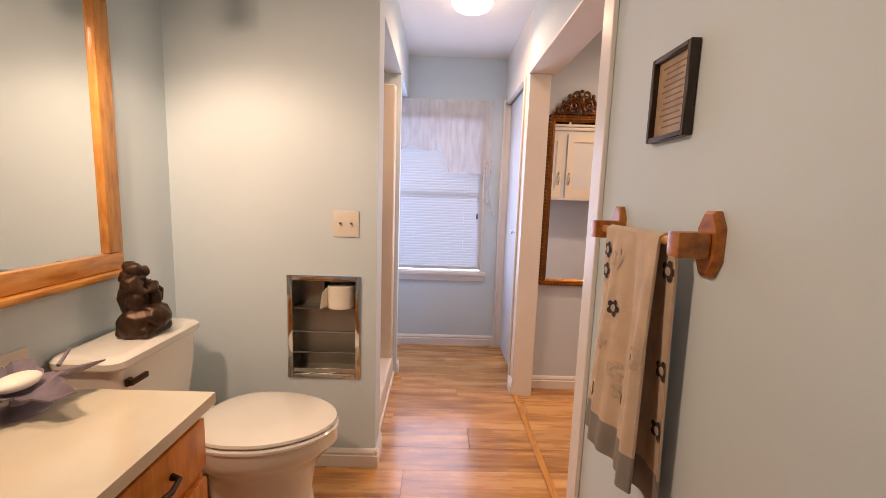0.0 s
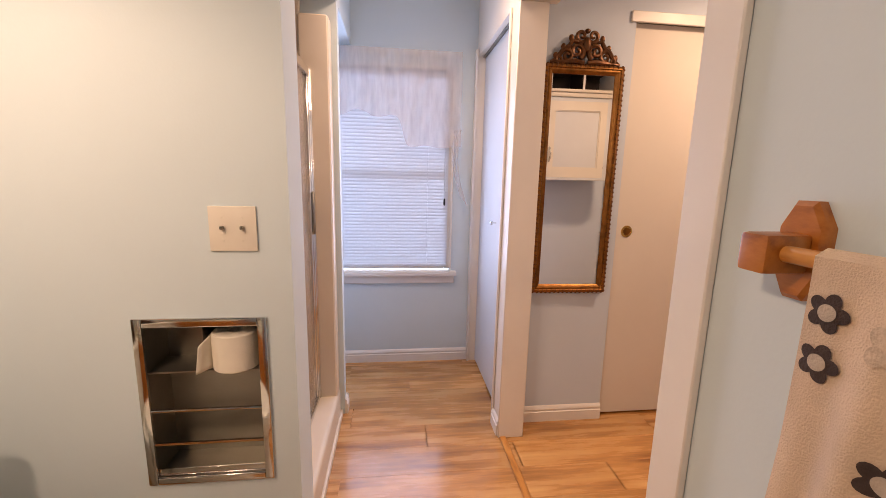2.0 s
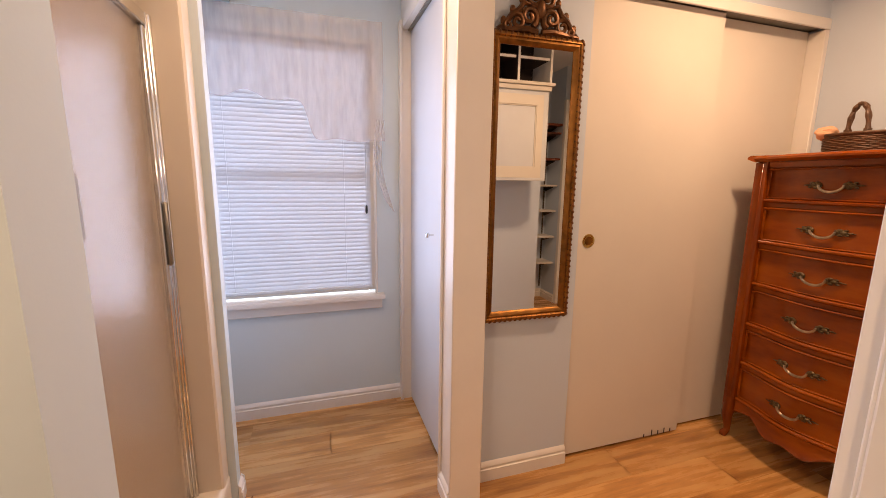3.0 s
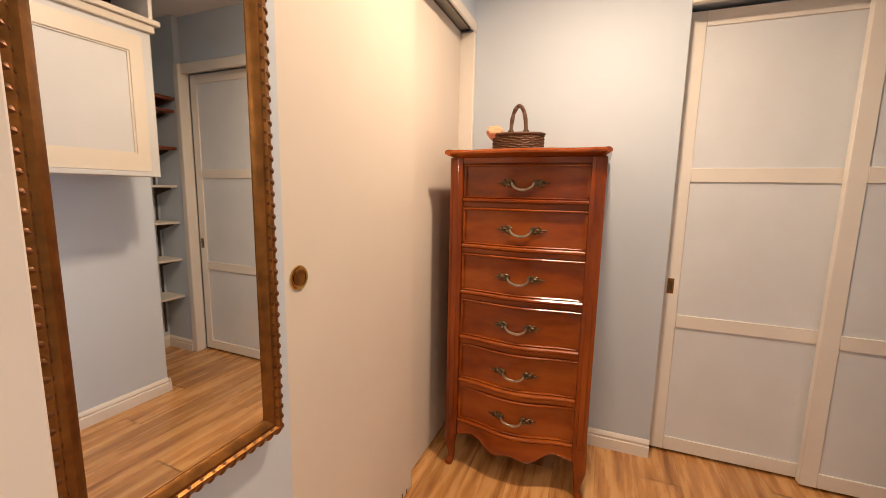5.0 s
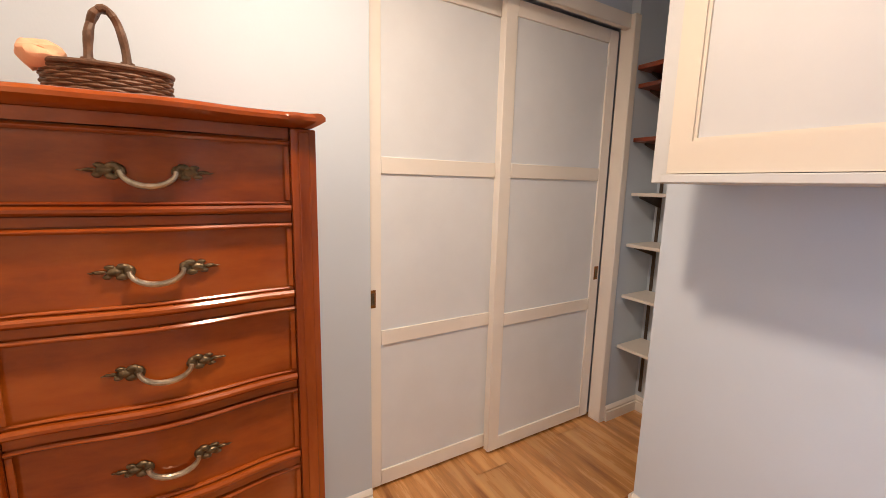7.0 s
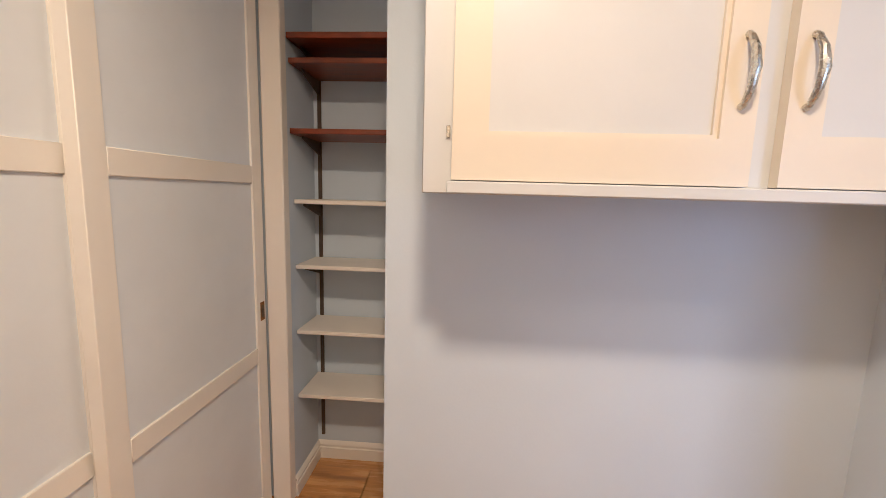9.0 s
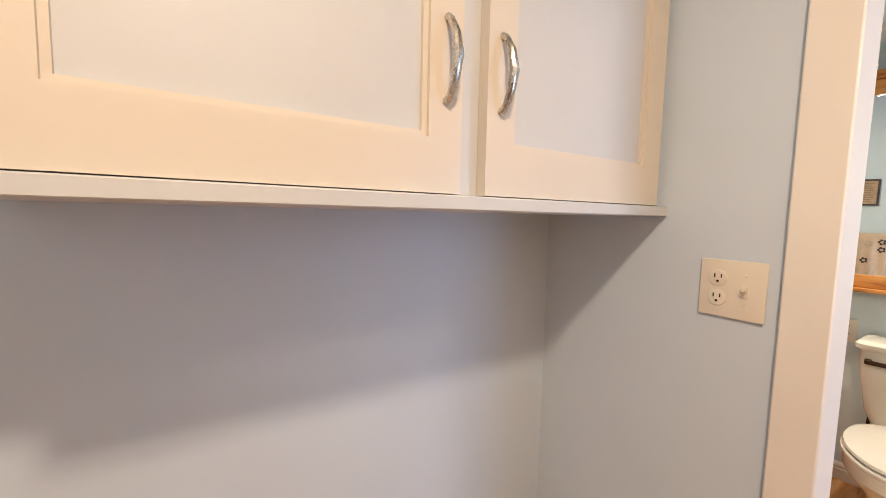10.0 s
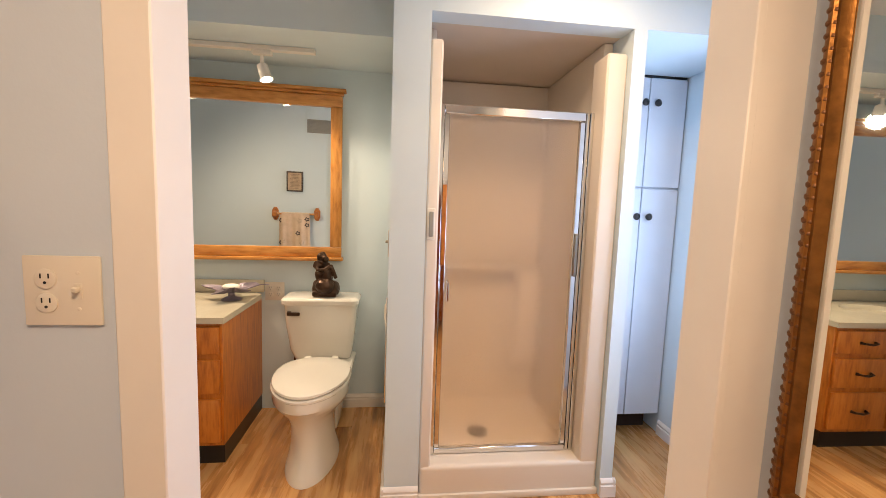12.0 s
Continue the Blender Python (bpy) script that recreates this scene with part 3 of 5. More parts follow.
def build_toilet():
    t = thing("toilet", (-0.30, -0.385, 0), "white porcelain two-piece toilet with the lid closed", "toilet")
    y = -0.380
    bm = B()
    loft(bm, [egg(-0.225, y, 0.232, 0.128, 0.001), egg(-0.227, y, 0.226, 0.124, 0.03), egg(-0.237, y, 0.195, 0.106, 0.10), egg(-0.237, y, 0.186, 0.102, 0.18), egg(-0.233, y, 0.192, 0.110, 0.262),
              egg(-0.225, y, 0.205, 0.138, 0.308), egg(-0.217, y, 0.228, 0.172, 0.345), egg(-0.203, y, 0.248, 0.184, 0.380), egg(-0.203, y, 0.248, 0.185, 0.429), egg(-0.215, y, 0.230, 0.178, 0.420)])
    bx(bm, -0.765, -0.42, y - 0.10, y + 0.10, 0.02, 0.36, 0.05, 3)
    bx(bm, -0.74, -0.40, y - 0.17, y + 0.17, 0.335, 0.3915, 0.02, 3)
    part("bowl", bm, PORCELAIN, t)
    seat = loft(B(), [egg(-0.201, y, 0.242, 0.183, 0.422), egg(-0.201, y, 0.250, 0.190, 0.429), egg(-0.201, y, 0.250, 0.190, 0.438), egg(-0.201, y, 0.243, 0.184, 0.444)])
    part("seat", seat, PORCELAIN, t)
    lid = loft(B(), [egg(-0.203, y, 0.241, 0.182, 0.4465), egg(-0.203, y, 0.247, 0.187, 0.453), egg(-0.203, y, 0.244, 0.184, 0.462), egg(-0.215, y, 0.21, 0.165, 0.468), egg(-0.218, y, 0.12, 0.09, 0.471)])
    part("lid", lid, PORCELAIN, t)
    for dy in (-0.075, 0.075):
        part("hinge", bx(B(), -0.50, -0.455, y + dy - 0.02, y + dy + 0.02, 0.393, 0.452, 0.008, 2), PORCELAIN, t)
    tank = B()

    def rr(x0, x1, y0, y1, z, r=0.03):
        pts = []
        for cx, cy, a0 in ((x1 - r, y1 - r, 0), (x0 + r, y1 - r, 90), (x0 + r, y0 + r, 180), (x1 - r, y0 + r, 270)):
            for k in range(5):
                a = radians(a0 + k * 22.5)
                pts.append((cx + r * math.cos(a), cy + r * math.sin(a), z))
        return pts

    loft(tank, [rr(-0.755, -0.60, -0.565, -0.235, 0.393), rr(-0.758, -0.585, -0.585, -0.222, 0.45), rr(-0.762, -0.568, -0.606, -0.206, 0.60), rr(-0.765, -0.562, -0.614, -0.198, 0.728)])
    part("tank", tank, PORCELAIN, t)
    part("tank_lid", loft(B(), [rr(-0.768, -0.552, -0.622, -0.190, 0.7285, 0.035), rr(-0.77, -0.546, -0.630, -0.184, 0.737, 0.04), rr(-0.77, -0.546, -0.630, -0.184, 0.756, 0.04), rr(-0.765, -0.556, -0.620, -0.194, 0.767, 0.04), rr(-0.755, -0.575, -0.60, -0.215, 0.770, 0.04)]), PORCELAIN, t)
    part("flush_lever", bx(bx(B(), -0.5615, -0.548, -0.590, -0.566, 0.668, 0.694, 0.005, 2), -0.548, -0.536, -0.588, -0.515, 0.671, 0.691, 0.005, 2), BRONZE, t, "dark bronze flush lever")
    part("bolt_cap", ball(B(), (-0.22, y + 0.108, 0.03), 0.018, (1, 0.6, 1)), PORCELAIN, t)
    part("supply_line", tube(B(), [(-0.76, -0.60, 0.16), (-0.70, -0.60, 0.16), (-0.68, -0.585, 0.20), (-0.68, -0.575, 0.39)], 0.007, 8), BRONZE, t, "dark supply pipe")


build_toilet()


def build_statue():
    bm = B()
    cx, cy = -0.635, -0.385
    bx(bm, cx - 0.048, cx + 0.048, cy - 0.068, cy + 0.066, 0.771, 0.806, 0.014, 2)
    ball(bm, (cx - 0.008, cy - 0.042, 0.812), 0.050, (0.85, 0.75, 1.15), 14, 10)
    ball(bm, (cx + 0.004, cy + 0.046, 0.806), 0.040, (0.95, 0.80, 0.95), 14, 10)
    for p, r, s in (((0, -0.03, 0.83), 0.045, (1, 0.9, 0.9)), ((0.0, 0.035, 0.825), 0.042, (1, 1, 0.9)), ((0, -0.035, 0.90), 0.030, (0.9, 0.9, 1.5)), ((0.0, 0.015, 0.895), 0.027, (0.9, 0.9, 1.5)),
                    ((-0.005, -0.042, 0.955), 0.031, (0.9, 1.0, 1.0)), ((0.0, 0.004, 0.945), 0.026, (0.9, 1, 1)), ((0.0, -0.030, 1.006), 0.021, (1, 1, 1.15)), ((0.005, -0.004, 0.995), 0.019, (1, 1, 1.1)),
                    ((0.025, -0.02, 0.86), 0.022, (1.3, 1.0, 0.9)), ((-0.028, -0.01, 0.90), 0.036, (0.9, 1.1, 1.9)), ((-0.024, -0.02, 0.975), 0.026, (1, 1, 1.2)), ((-0.020, -0.022, 1.012), 0.020, (1, 1, 1.1)), ((0.030, 0.0, 0.835), 0.044, (0.9, 1.2, 1.0)), ((0.020, 0.010, 0.90), 0.026, (1, 1, 1.4)), ((0.03, 0.02, 0.86), 0.021, (1.3, 0.9, 0.9))):
        ball(bm, (cx + p[0], cy + p[1], p[2]), r, s, 14, 10)
    for pts, r in (([(0.0, -0.06, 0.97), (0.03, -0.04, 0.93), (0.035, 0.0, 0.935), (0.02, 0.025, 0.95)], 0.011), ([(0.03, -0.025, 0.86), (0.048, -0.02, 0.83), (0.040, -0.02, 0.80)], 0.014),
                   ([(0.035, 0.02, 0.86), (0.05, 0.015, 0.83), (0.042, 0.012, 0.80)], 0.013), ([(0.0, 0.025, 0.955), (0.02, 0.045, 0.92), (0.01, 0.055, 0.88)], 0.011), ([(0, 0.005, 0.95), (0.01, -0.02, 0.975), (0, -0.045, 0.98)], 0.011)):
        tube(bm, [(cx + a, cy + b, c) for a, b, c in pts], r, 8)
    for v in bm.verts:
        v.co.x = cx + (v.co.x - cx) * 1.22
        v.co.y = cy + (v.co.y - cy) * 1.05
    for v in bm.verts:
        v.co += Vector((noise.noise(v.co * 45), noise.noise(v.co * 45 + Vector((7, 0, 0))), 0.4 * noise.noise(v.co * 50))) * 0.007 * (v.co.z > 0.775)
    ob = part("statue", bm, BRONZE)
    rm = ob.modifiers.new("skin", "REMESH")
    rm.mode, rm.voxel_size, rm.use_smooth_shade = "VOXEL", 0.0036, True
    sm = ob.modifiers.new("soft", "SMOOTH")
    sm.iterations = 1
    tagged(ob, "dark bronze statuette of seated figures on the toilet tank", "statue")


build_statue()


def build_vanity():
    v = thing("vanity_cabinet", (-0.50, -1.35, 0), "honey-brown oak vanity cabinet with drawers and doors", "cabinet")
    x1, y0, y1 = -0.205, -2.10, -0.800
    part("body", bx(B(), WEST + 0.002, x1, y0, y1, 0.10, 0.729, 0.002), VANITYWOOD, v)
    part("toe_kick", bx(B(), WEST + 0.002, x1 - 0.015, y0, y1 - 0.004, 0.0, 0.099), BLACK, v)
    cols = ((y1 - 0.37, y1 - 0.012, True), (y1 - 0.80, y1 - 0.385, False), (y0 + 0.012, y1 - 0.815, False))
    for a, b, drawers in cols:
        for z0, z1 in (((0.575, 0.708), (0.375, 0.545), (0.125, 0.345)) if drawers else ((0.575, 0.708), (0.125, 0.545))):
            d = part("drawer_front" if drawers or z0 > 0.5 else "door", bx(B(), x1 + 0.001, x1 + 0.019, a, b, z0, z1, 0.005, 2), VANITYWOOD, v)
            ym, zm = (a + b) / 2, (z0 + z1) / 2
            if drawers or z0 > 0.5:
                pts = [(x1 + 0.019, ym - 0.045, zm), (x1 + 0.040, ym - 0.040, zm), (x1 + 0.046, ym, zm - 0.004), (x1 + 0.040, ym + 0.040, zm), (x1 + 0.019, ym + 0.045, zm)]
            else:
                pts = [(x1 + 0.019, b - 0.035, zm + 0.09), (x1 + 0.040, b - 0.035, zm + 0.085), (x1 + 0.046, b - 0.035, zm + 0.05), (x1 + 0.040, b - 0.035, zm + 0.015), (x1 + 0.019, b - 0.035, zm + 0.01)]
            part("handle", tube(B(), pts, [0.009, 0.006, 0.007, 0.006, 0.009], 8), BRONZE, d, "dark bronze bail handle")
    c = thing("vanity_counter", (-0.50, -1.35, 0.730), "cream cultured marble counter with a moulded basin and splash", "counter")
    bm = B()
    sx, sy, rx, ry = -0.49, -1.42, 0.155, 0.215
    xa, xb, ya, yb, zt = WEST + 0.003, -0.172, y0 - 0.01, -0.780, 0.760
    n = 48
    rim, outer = [], []
    for k in range(n):
        a = 2 * math.pi * (k + 0.5) / n
        cs, sn = math.cos(a), math.sin(a)
        rim.append((sx + rx * cs, sy + ry * sn, zt))
        s = min((xb - sx if cs > 0 else sx - xa) / max(abs(cs), 1e-6), (yb - sy if sn > 0 else sy - ya) / max(abs(sn), 1e-6))
        outer.append((sx + s * cs, sy + s * sn, zt))
    rings = [[(p[0], p[1], zt - 0.030) for p in outer], [(p[0], p[1], zt - 0.006) for p in outer], outer, rim]
    for k, d in ((0.95, 0.012), (0.86, 0.05), (0.66, 0.10), (0.35, 0.125), (0.08, 0.13)):
        rings.append([(sx + (p[0] - sx) * k, sy + (p[1] - sy) * k, zt - d) for p in rim])
    loft(bm, rings)
    part("top", bm, MARBLE, c)
    part("backsplash", bx(B(), xa, xa + 0.02, ya, yb, zt + 0.001, zt + 0.078, 0.004, 2), MARBLE, c)


build_vanity()


def build_leaf_dish():
    d = thing("leaf_dish", (-0.56, -0.895, 0.761), "violet-grey metal maple-leaf dish holding a white soap", "soap dish")
    cx, cy, z = -0.56, -0.895, 0.809
    bm = B()
    n = 44
    top = []
    for k in range(n):
        a = 2 * math.pi * k / n
        r = 0.075 + 0.075 * max(0.0, math.cos(a * 5 / 2 + 0.6) ** 2) ** 2 + (0.014 if k % 2 else 0)
        top.append((r, a))
    rings = []
    for f, dz in ((0.12, 0.0), (0.5, 0.004), (0.8, 0.014), (1.0, 0.022)):
        rings.append([(cx + r * f * math.cos(a), cy + r * f * math.sin(a), z + dz + 0.012 * f * math.sin(a * 3) * f) for r, a in top])
    under = [[(x, y, zz - 0.004) for x, y, zz in ring] for ring in reversed(rings)]
    loft(bm, rings + under)
    part("leaf", bm, LEAFMETAL, d)
    part("stem", tube(B(), [(cx, cy + 0.10, z + 0.02), (cx - 0.02, cy + 0.15, z + 0.035), (cx - 0.05, cy + 0.19, z + 0.03)], [0.005, 0.004, 0.003], 8), LEAFMETAL, d)
    part("foot", lathe(B(), [(0.055, 0.0), (0.05, 0.006), (0.018, 0.02), (0.016, 0.036), (0.03, 0.05)], pose(cx, cy, 0.7615), 20), LEAFMETAL, d)
    s = ball(B(), (cx, cy, z + 0.024), 0.045, (0.8, 1.1, 0.40), 20, 12)
    tagged(part("soap_bar", s, SOAP), "white oval bar of soap in the leaf dish", "soap")


build_leaf_dish()


def build_vanity_mirror():
    m = thing("vanity_mirror", (-0.76, -1.10, 0.97), "large wall mirror in a honey oak frame with a crown top", "mirror")
    y0, y1, z0, z1 = -1.92, -0.315, 0.985, 1.955
    x = WEST + 0.002
    part("glass", bx(B(), x, x + 0.010, y0 + 0.05, y1 - 0.05, 1.04, 1.91), MIRROR, m)
    for a, b in ((y1 - 0.068, y1), (y0, y0 + 0.068)):
        part("stile", bx(B(), x, x + 0.026, a, b, 1.052, 1.898, 0.006, 2), OAKUP, m)
    part("top_rail", bx(bx(bx(B(), x, x + 0.026, y0, y1, 1.8985, 1.965, 0.004), x, x + 0.036, y0 - 0.008, y1 + 0.008, 1.966, 1.982, 0.006, 2), x, x + 0.050, y0 - 0.022, y1 + 0.022, 1.983, 2.003, 0.005, 2), OAK, m)
    part("bottom_rail", bx(bx(B(), x, x + 0.026, y0, y1, 0.990, 1.0515, 0.006, 2), x, x + 0.052, y0 - 0.012, y1 + 0.012, 0.968, 0.989, 0.006, 2), OAK, m)
    pivot = Matrix.Translation((WEST, y1, 0))
    m.matrix_basis = pivot @ pose(0, 0, 0, 0, 0, 2.8) @ pivot.inverted() @ m.matrix_basis


build_vanity_mirror()


def build_track():
    t = thing("track_light", (-0.48, -1.05, 2.12), "white ceiling track light with small spot heads", "track light")
    part("track", bx(B(), -0.498, -0.462, -1.75, -0.42, 2.100, 2.1245, 0.003), TRIM, t)
    for y in (-0.69, -1.24):
        part("adapter", bx(B(), -0.496, -0.464, y - 0.05, y + 0.05, 2.078, 2.0995, 0.003), TRIM, t)
        h = part("lamp_head", tube(B(), [(-0.48, y, 2.077), (-0.485, y, 2.035)], 0.010, 10), TRIM, t)
        ax = Matrix.Translation((-0.49, y, 2.02)) @ pose(0, 0, 0, 18, -6)
        part("shade", loft(B(), [[ax @ Vector((r * math.cos(a), r * math.sin(a), h_)) for a in (2 * math.pi * k / 20 for k in range(20))] for r, h_ in ((0.018, 0.018), (0.027, 0.010), (0.029, -0.055), (0.036, -0.068), (0.033, -0.068), (0.026, -0.054), (0.022, 0.0))]), TRIM, h)
        part("bulb", ball(B(), ax @ Vector((0, 0, -0.043)), 0.017), TRACKGLOW, h, "bright glowing bulb").visible_shadow = False


build_track()


def build_towel_set():
    bar = thing("towel_bar", (0.886, -0.82, 1.212), "orange-stained wooden towel bar with octagonal wall plates", "towel bar")
    for y in (-0.622, -1.020):
        prof = [(-0.030, -0.032), (-0.013, -0.064), (0.013, -0.064), (0.030, -0.032), (0.030, 0.032), (0.013, 0.064), (-0.013, 0.064), (-0.030, 0.032)]
        bm = loft(B(), [[(0.9305, y + a, 1.212 + b) for a, b in prof], [(0.918, y + a, 1.212 + b) for a, b in prof], [(0.912, y + a * 0.86, 1.212 + b * 0.9) for a, b in prof]])
        p = part("wall_plate", bm, BARWOOD, bar)
        part("bracket", bx(B(), 0.848, 0.9115, y - 0.020, y + 0.020, 1.185, 1.235, 0.006, 2), BARWOOD, p)
    part("rod", tube(B(), [(0.874, -0.999, 1.212), (0.874, -0.645, 1.212)], 0.0105, 12), OAK, bar)
    tw = thing("towel", (0.846, -0.82, 0.65), "cream terry towel with dark flower motifs and grey hem", "towel")

    def cloth(u, s, layer):
        """u along the bar, s metres down from the fold; layer +1 on the room side, -1 on the wall side."""
        y = -0.690 - (0.262 + (0.026 * min(1, s / 0.07) if layer < 0 else 0)) * u
        spread = 1 + 0.10 * s / 0.6 * (1 if layer > 0 else 0.4)
        y = -0.835 + (y + 0.835) * spread
        fold = 0.016 * math.sin(u * 11 + layer) * min(1, s / 0.25) + 0.007 * math.sin(u * 29 + 2 * layer + 3 * s) * min(1, s / 0.3)
        r = 0.0155
        if s < 0.024:
            a = s / 0.024 * math.pi / 2
            return Vector((0.874 - layer * r * math.sin(a), y, 1.212 + r * math.cos(a)))
        return Vector((0.874 - layer * (r + 0.05 * max(0, s - 0.05) * (0.6 if layer > 0 else 0.5)) + fold * (0.8 if layer > 0 else 0.45), y, 1.212 - (s - 0.024)))

    for layer, length in ((1, 0.60), (-1, 0.64)):
        for s0, s1, mt in ((0.0, length - 0.085, TOWEL), (length - 0.085, length, TOWELGREY)):
            bm = B()
            k = 30
            outer = [[cloth(i / 40, s0 + (s1 - s0) * j / k, layer) for i in range(41)] for j in range(k + 1)]
            rings = []
            for row in outer:
                back = [p + Vector((layer * 0.006, 0, 0)) if row is not outer[0] or s0 > 0 else p + Vector((0, 0, -0.005)) for p in reversed(row)]
                rings.append(row + back)
            loft(bm, rings)
            part("front_fall" if layer > 0 else "back_fall", bm, mt, tw, "grey terry hem" if mt is TOWELGREY else "")

    def petal_patch(name, u, s, layer, r0, r1, petals, mt, lift):
        bm = B()
        n = 40
        rings = []
        for r_in in ((r0, r1) if r0 else (0.0002, r1)):
            ring = []
            for k in range(n):
                a = 2 * math.pi * k / n
                r = r_in * (0.72 + 0.42 * abs(math.cos(petals * a / 2)) if petals and r_in > r0 else 1.0)
                p = cloth(min(1, max(0, u + r * math.cos(a) / 0.262)), max(0.03, s + r * math.sin(a)), layer)
                ring.append(p + Vector((-layer * lift, 0, 0)))
            rings.append(ring)
        loft(bm, rings, False)
        part(name, bm, mt, tw, "dark flower motif" if mt is TOWELDARK else "faded flower motif")

    for u, s in ((0.10, 0.075), (0.10, 0.132), (0.42, 0.215), (0.20, 0.455)):
        petal_patch("flower", u, s, 1, 0.0080, 0.0200, 5, TOWELDARK, 0.0028)
        petal_patch("flower_centre", u, s, 1, 0, 0.0095, 0, TOWELPALE, 0.0036)
    for u, s in ((0.60, 0.42), (0.28, 0.31), (0.52, 0.37), (0.93, 0.29), (0.36, 0.09)):
        petal_patch("pale_flower", u, s, 1, 0.007, 0.024, 5, TOWELFADE, 0.0024)
    for u, s in ((0.93, 0.09), (0.93, 0.31), (0.92, 0.45)):
        petal_patch("flower", u, s, -1, 0.0080, 0.0210, 5, TOWELDARK, -0.0088)
        petal_patch("flower_centre", u, s, -1, 0, 0.0095, 0, TOWELPALE, -0.0096)


build_towel_set()


def build_picture():
    p = thing("picture_frame", (0.926, -0.84, 1.434), "small sepia print in a dark walnut frame", "picture")
    y0, y1, z0, z1 = -0.913, -0.760, 1.434, 1.632
    for b in ((y0, y0 + 0.012, z0, z1), (y1 - 0.012, y1, z0, z1), (y0 + 0.0122, y1 - 0.0122, z0, z0 + 0.012), (y0 + 0.0122, y1 - 0.0122, z1 - 0.012, z1)):
        part("frame_bar", bx(B(), 0.908, 0.9305, *b, 0.002), DARKFRAME, p)
    part("print", bx(B(), 0.922, 0.930, y0 + 0.012, y1 - 0.012, z0 + 0.012, z1 - 0.012), PRINT, p)
    for i in range(11):
        line = bx(B(), 0.9212, 0.9217, -0.880 + 0.004 * (i % 3), -0.792 - 0.005 * ((i * 7) % 4), 1.600 - i * 0.0135, 1.604 - i * 0.0135)
        part("writing_line", line, PRINTINK, p, "unreadable line of small dark writing")
    v = thing("air_register", (0.926, -0.60, 2.02), "grey metal wall register with slats", "vent")
    part("frame", bx(B(), 0.920, 0.9305, -0.72, -0.47, 2.02, 2.15, 0.002), VENT, v)
    for i in range(9):
        for ya, yb in ((-0.71, -0.60), (-0.59, -0.48)):
            part("slat", bx(B(), 0.914, 0.9195, ya, yb, 2.028 + i * 0.0130, 2.035 + i * 0.0130), VENT, v)


build_picture()


def build_paper_holder():
    h = thing("paper_holder", (-0.12, 0.0, 0.46), "recessed chrome toilet paper holder with magazine bars", "paper holder")
    x0, x1, z0, z1 = -0.273, 0.059, 0.438, 0.920
    for b in ((x0, x0 + 0.024, z0, z1), (x1 - 0.024, x1, z0, z1), (x0 + 0.0242, x1 - 0.0242, z0, z0 + 0.02), (x0 + 0.0242, x1 - 0.0242, z1 - 0.024, z1)):
        part("frame_bar", bx(B(), b[0], b[1], -0.009, -0.0005, b[2], b[3], 0.003, 2), CHROME, h)
    ix0, ix1, iz0, iz1 = -0.260, 0.046, 0.452, 0.907
    for nm, b in (("back_panel", (ix0, ix1, 0.116, 0.122, iz0, iz1)), ("side_panel", (ix0, ix0 + 0.004, 0.0, 0.1155, iz0, iz1)), ("side_panel", (ix1 - 0.004, ix1, 0.0, 0.1155, iz0, iz1)),
                  ("floor_panel", (ix0 + 0.0042, ix1 - 0.0042, 0.0, 0.1155, iz0, iz0 + 0.004)), ("roof_panel", (ix0 + 0.0042, ix1 - 0.0042, 0.0, 0.1155, iz1 - 0.004, iz1)),
                  ("shelf", (ix0 + 0.0042, ix1 - 0.0042, 0.012, 0.1155, 0.759, 0.764)), ("divider", (-0.114, -0.110, 0.01, 0.1155, 0.765, iz1 - 0.005))):
        part(nm, bx(B(), *b), STEELDULL, h)
    for z in (0.658, 0.559):
        part("magazine_bar", tube(B(), [(ix0 + 0.004, -0.001, z), (ix1 - 0.004, -0.001, z)], 0.0048, 8), CHROME, h)
    part("bottom_lip", bx(B(), ix0 + 0.005, ix1 - 0.005, 0.002, 0.006, 0.458, 0.480, 0.001), CHROME, h)
    r = thing("toilet_roll", (-0.040, 0.04, 0.7645), "white toilet roll standing on the recessed shelf", "toilet paper")
    part("roll", lathe(B(), [(0.020, 0.0), (0.057, 0.0), (0.0595, 0.003), (0.060, 0.05), (0.0595, 0.101), (0.057, 0.104), (0.020, 0.104), (0.020, 0.0)], pose(-0.040, 0.044, 0.7645), 40), PAPER, r)
    bm = B()
    rows = []
    for k in range(9):
        v = k / 8
        rows.append([(-0.095 - 0.022 * u * (0.7 + 0.5 * v), 0.020 - 0.036 * u + 0.004 * math.sin(5 * u), 0.866 - 0.020 * u * (1 - v) - 0.098 * v) for u in (0, 0.33, 0.66, 1.0)])
    loft(bm, rows, False, False)
    sheet = part("loose_sheet", bm, PAPER, r)
    so = sheet.modifiers.new("thick", "SOLIDIFY")
    so.thickness = 0.001


build_paper_holder()


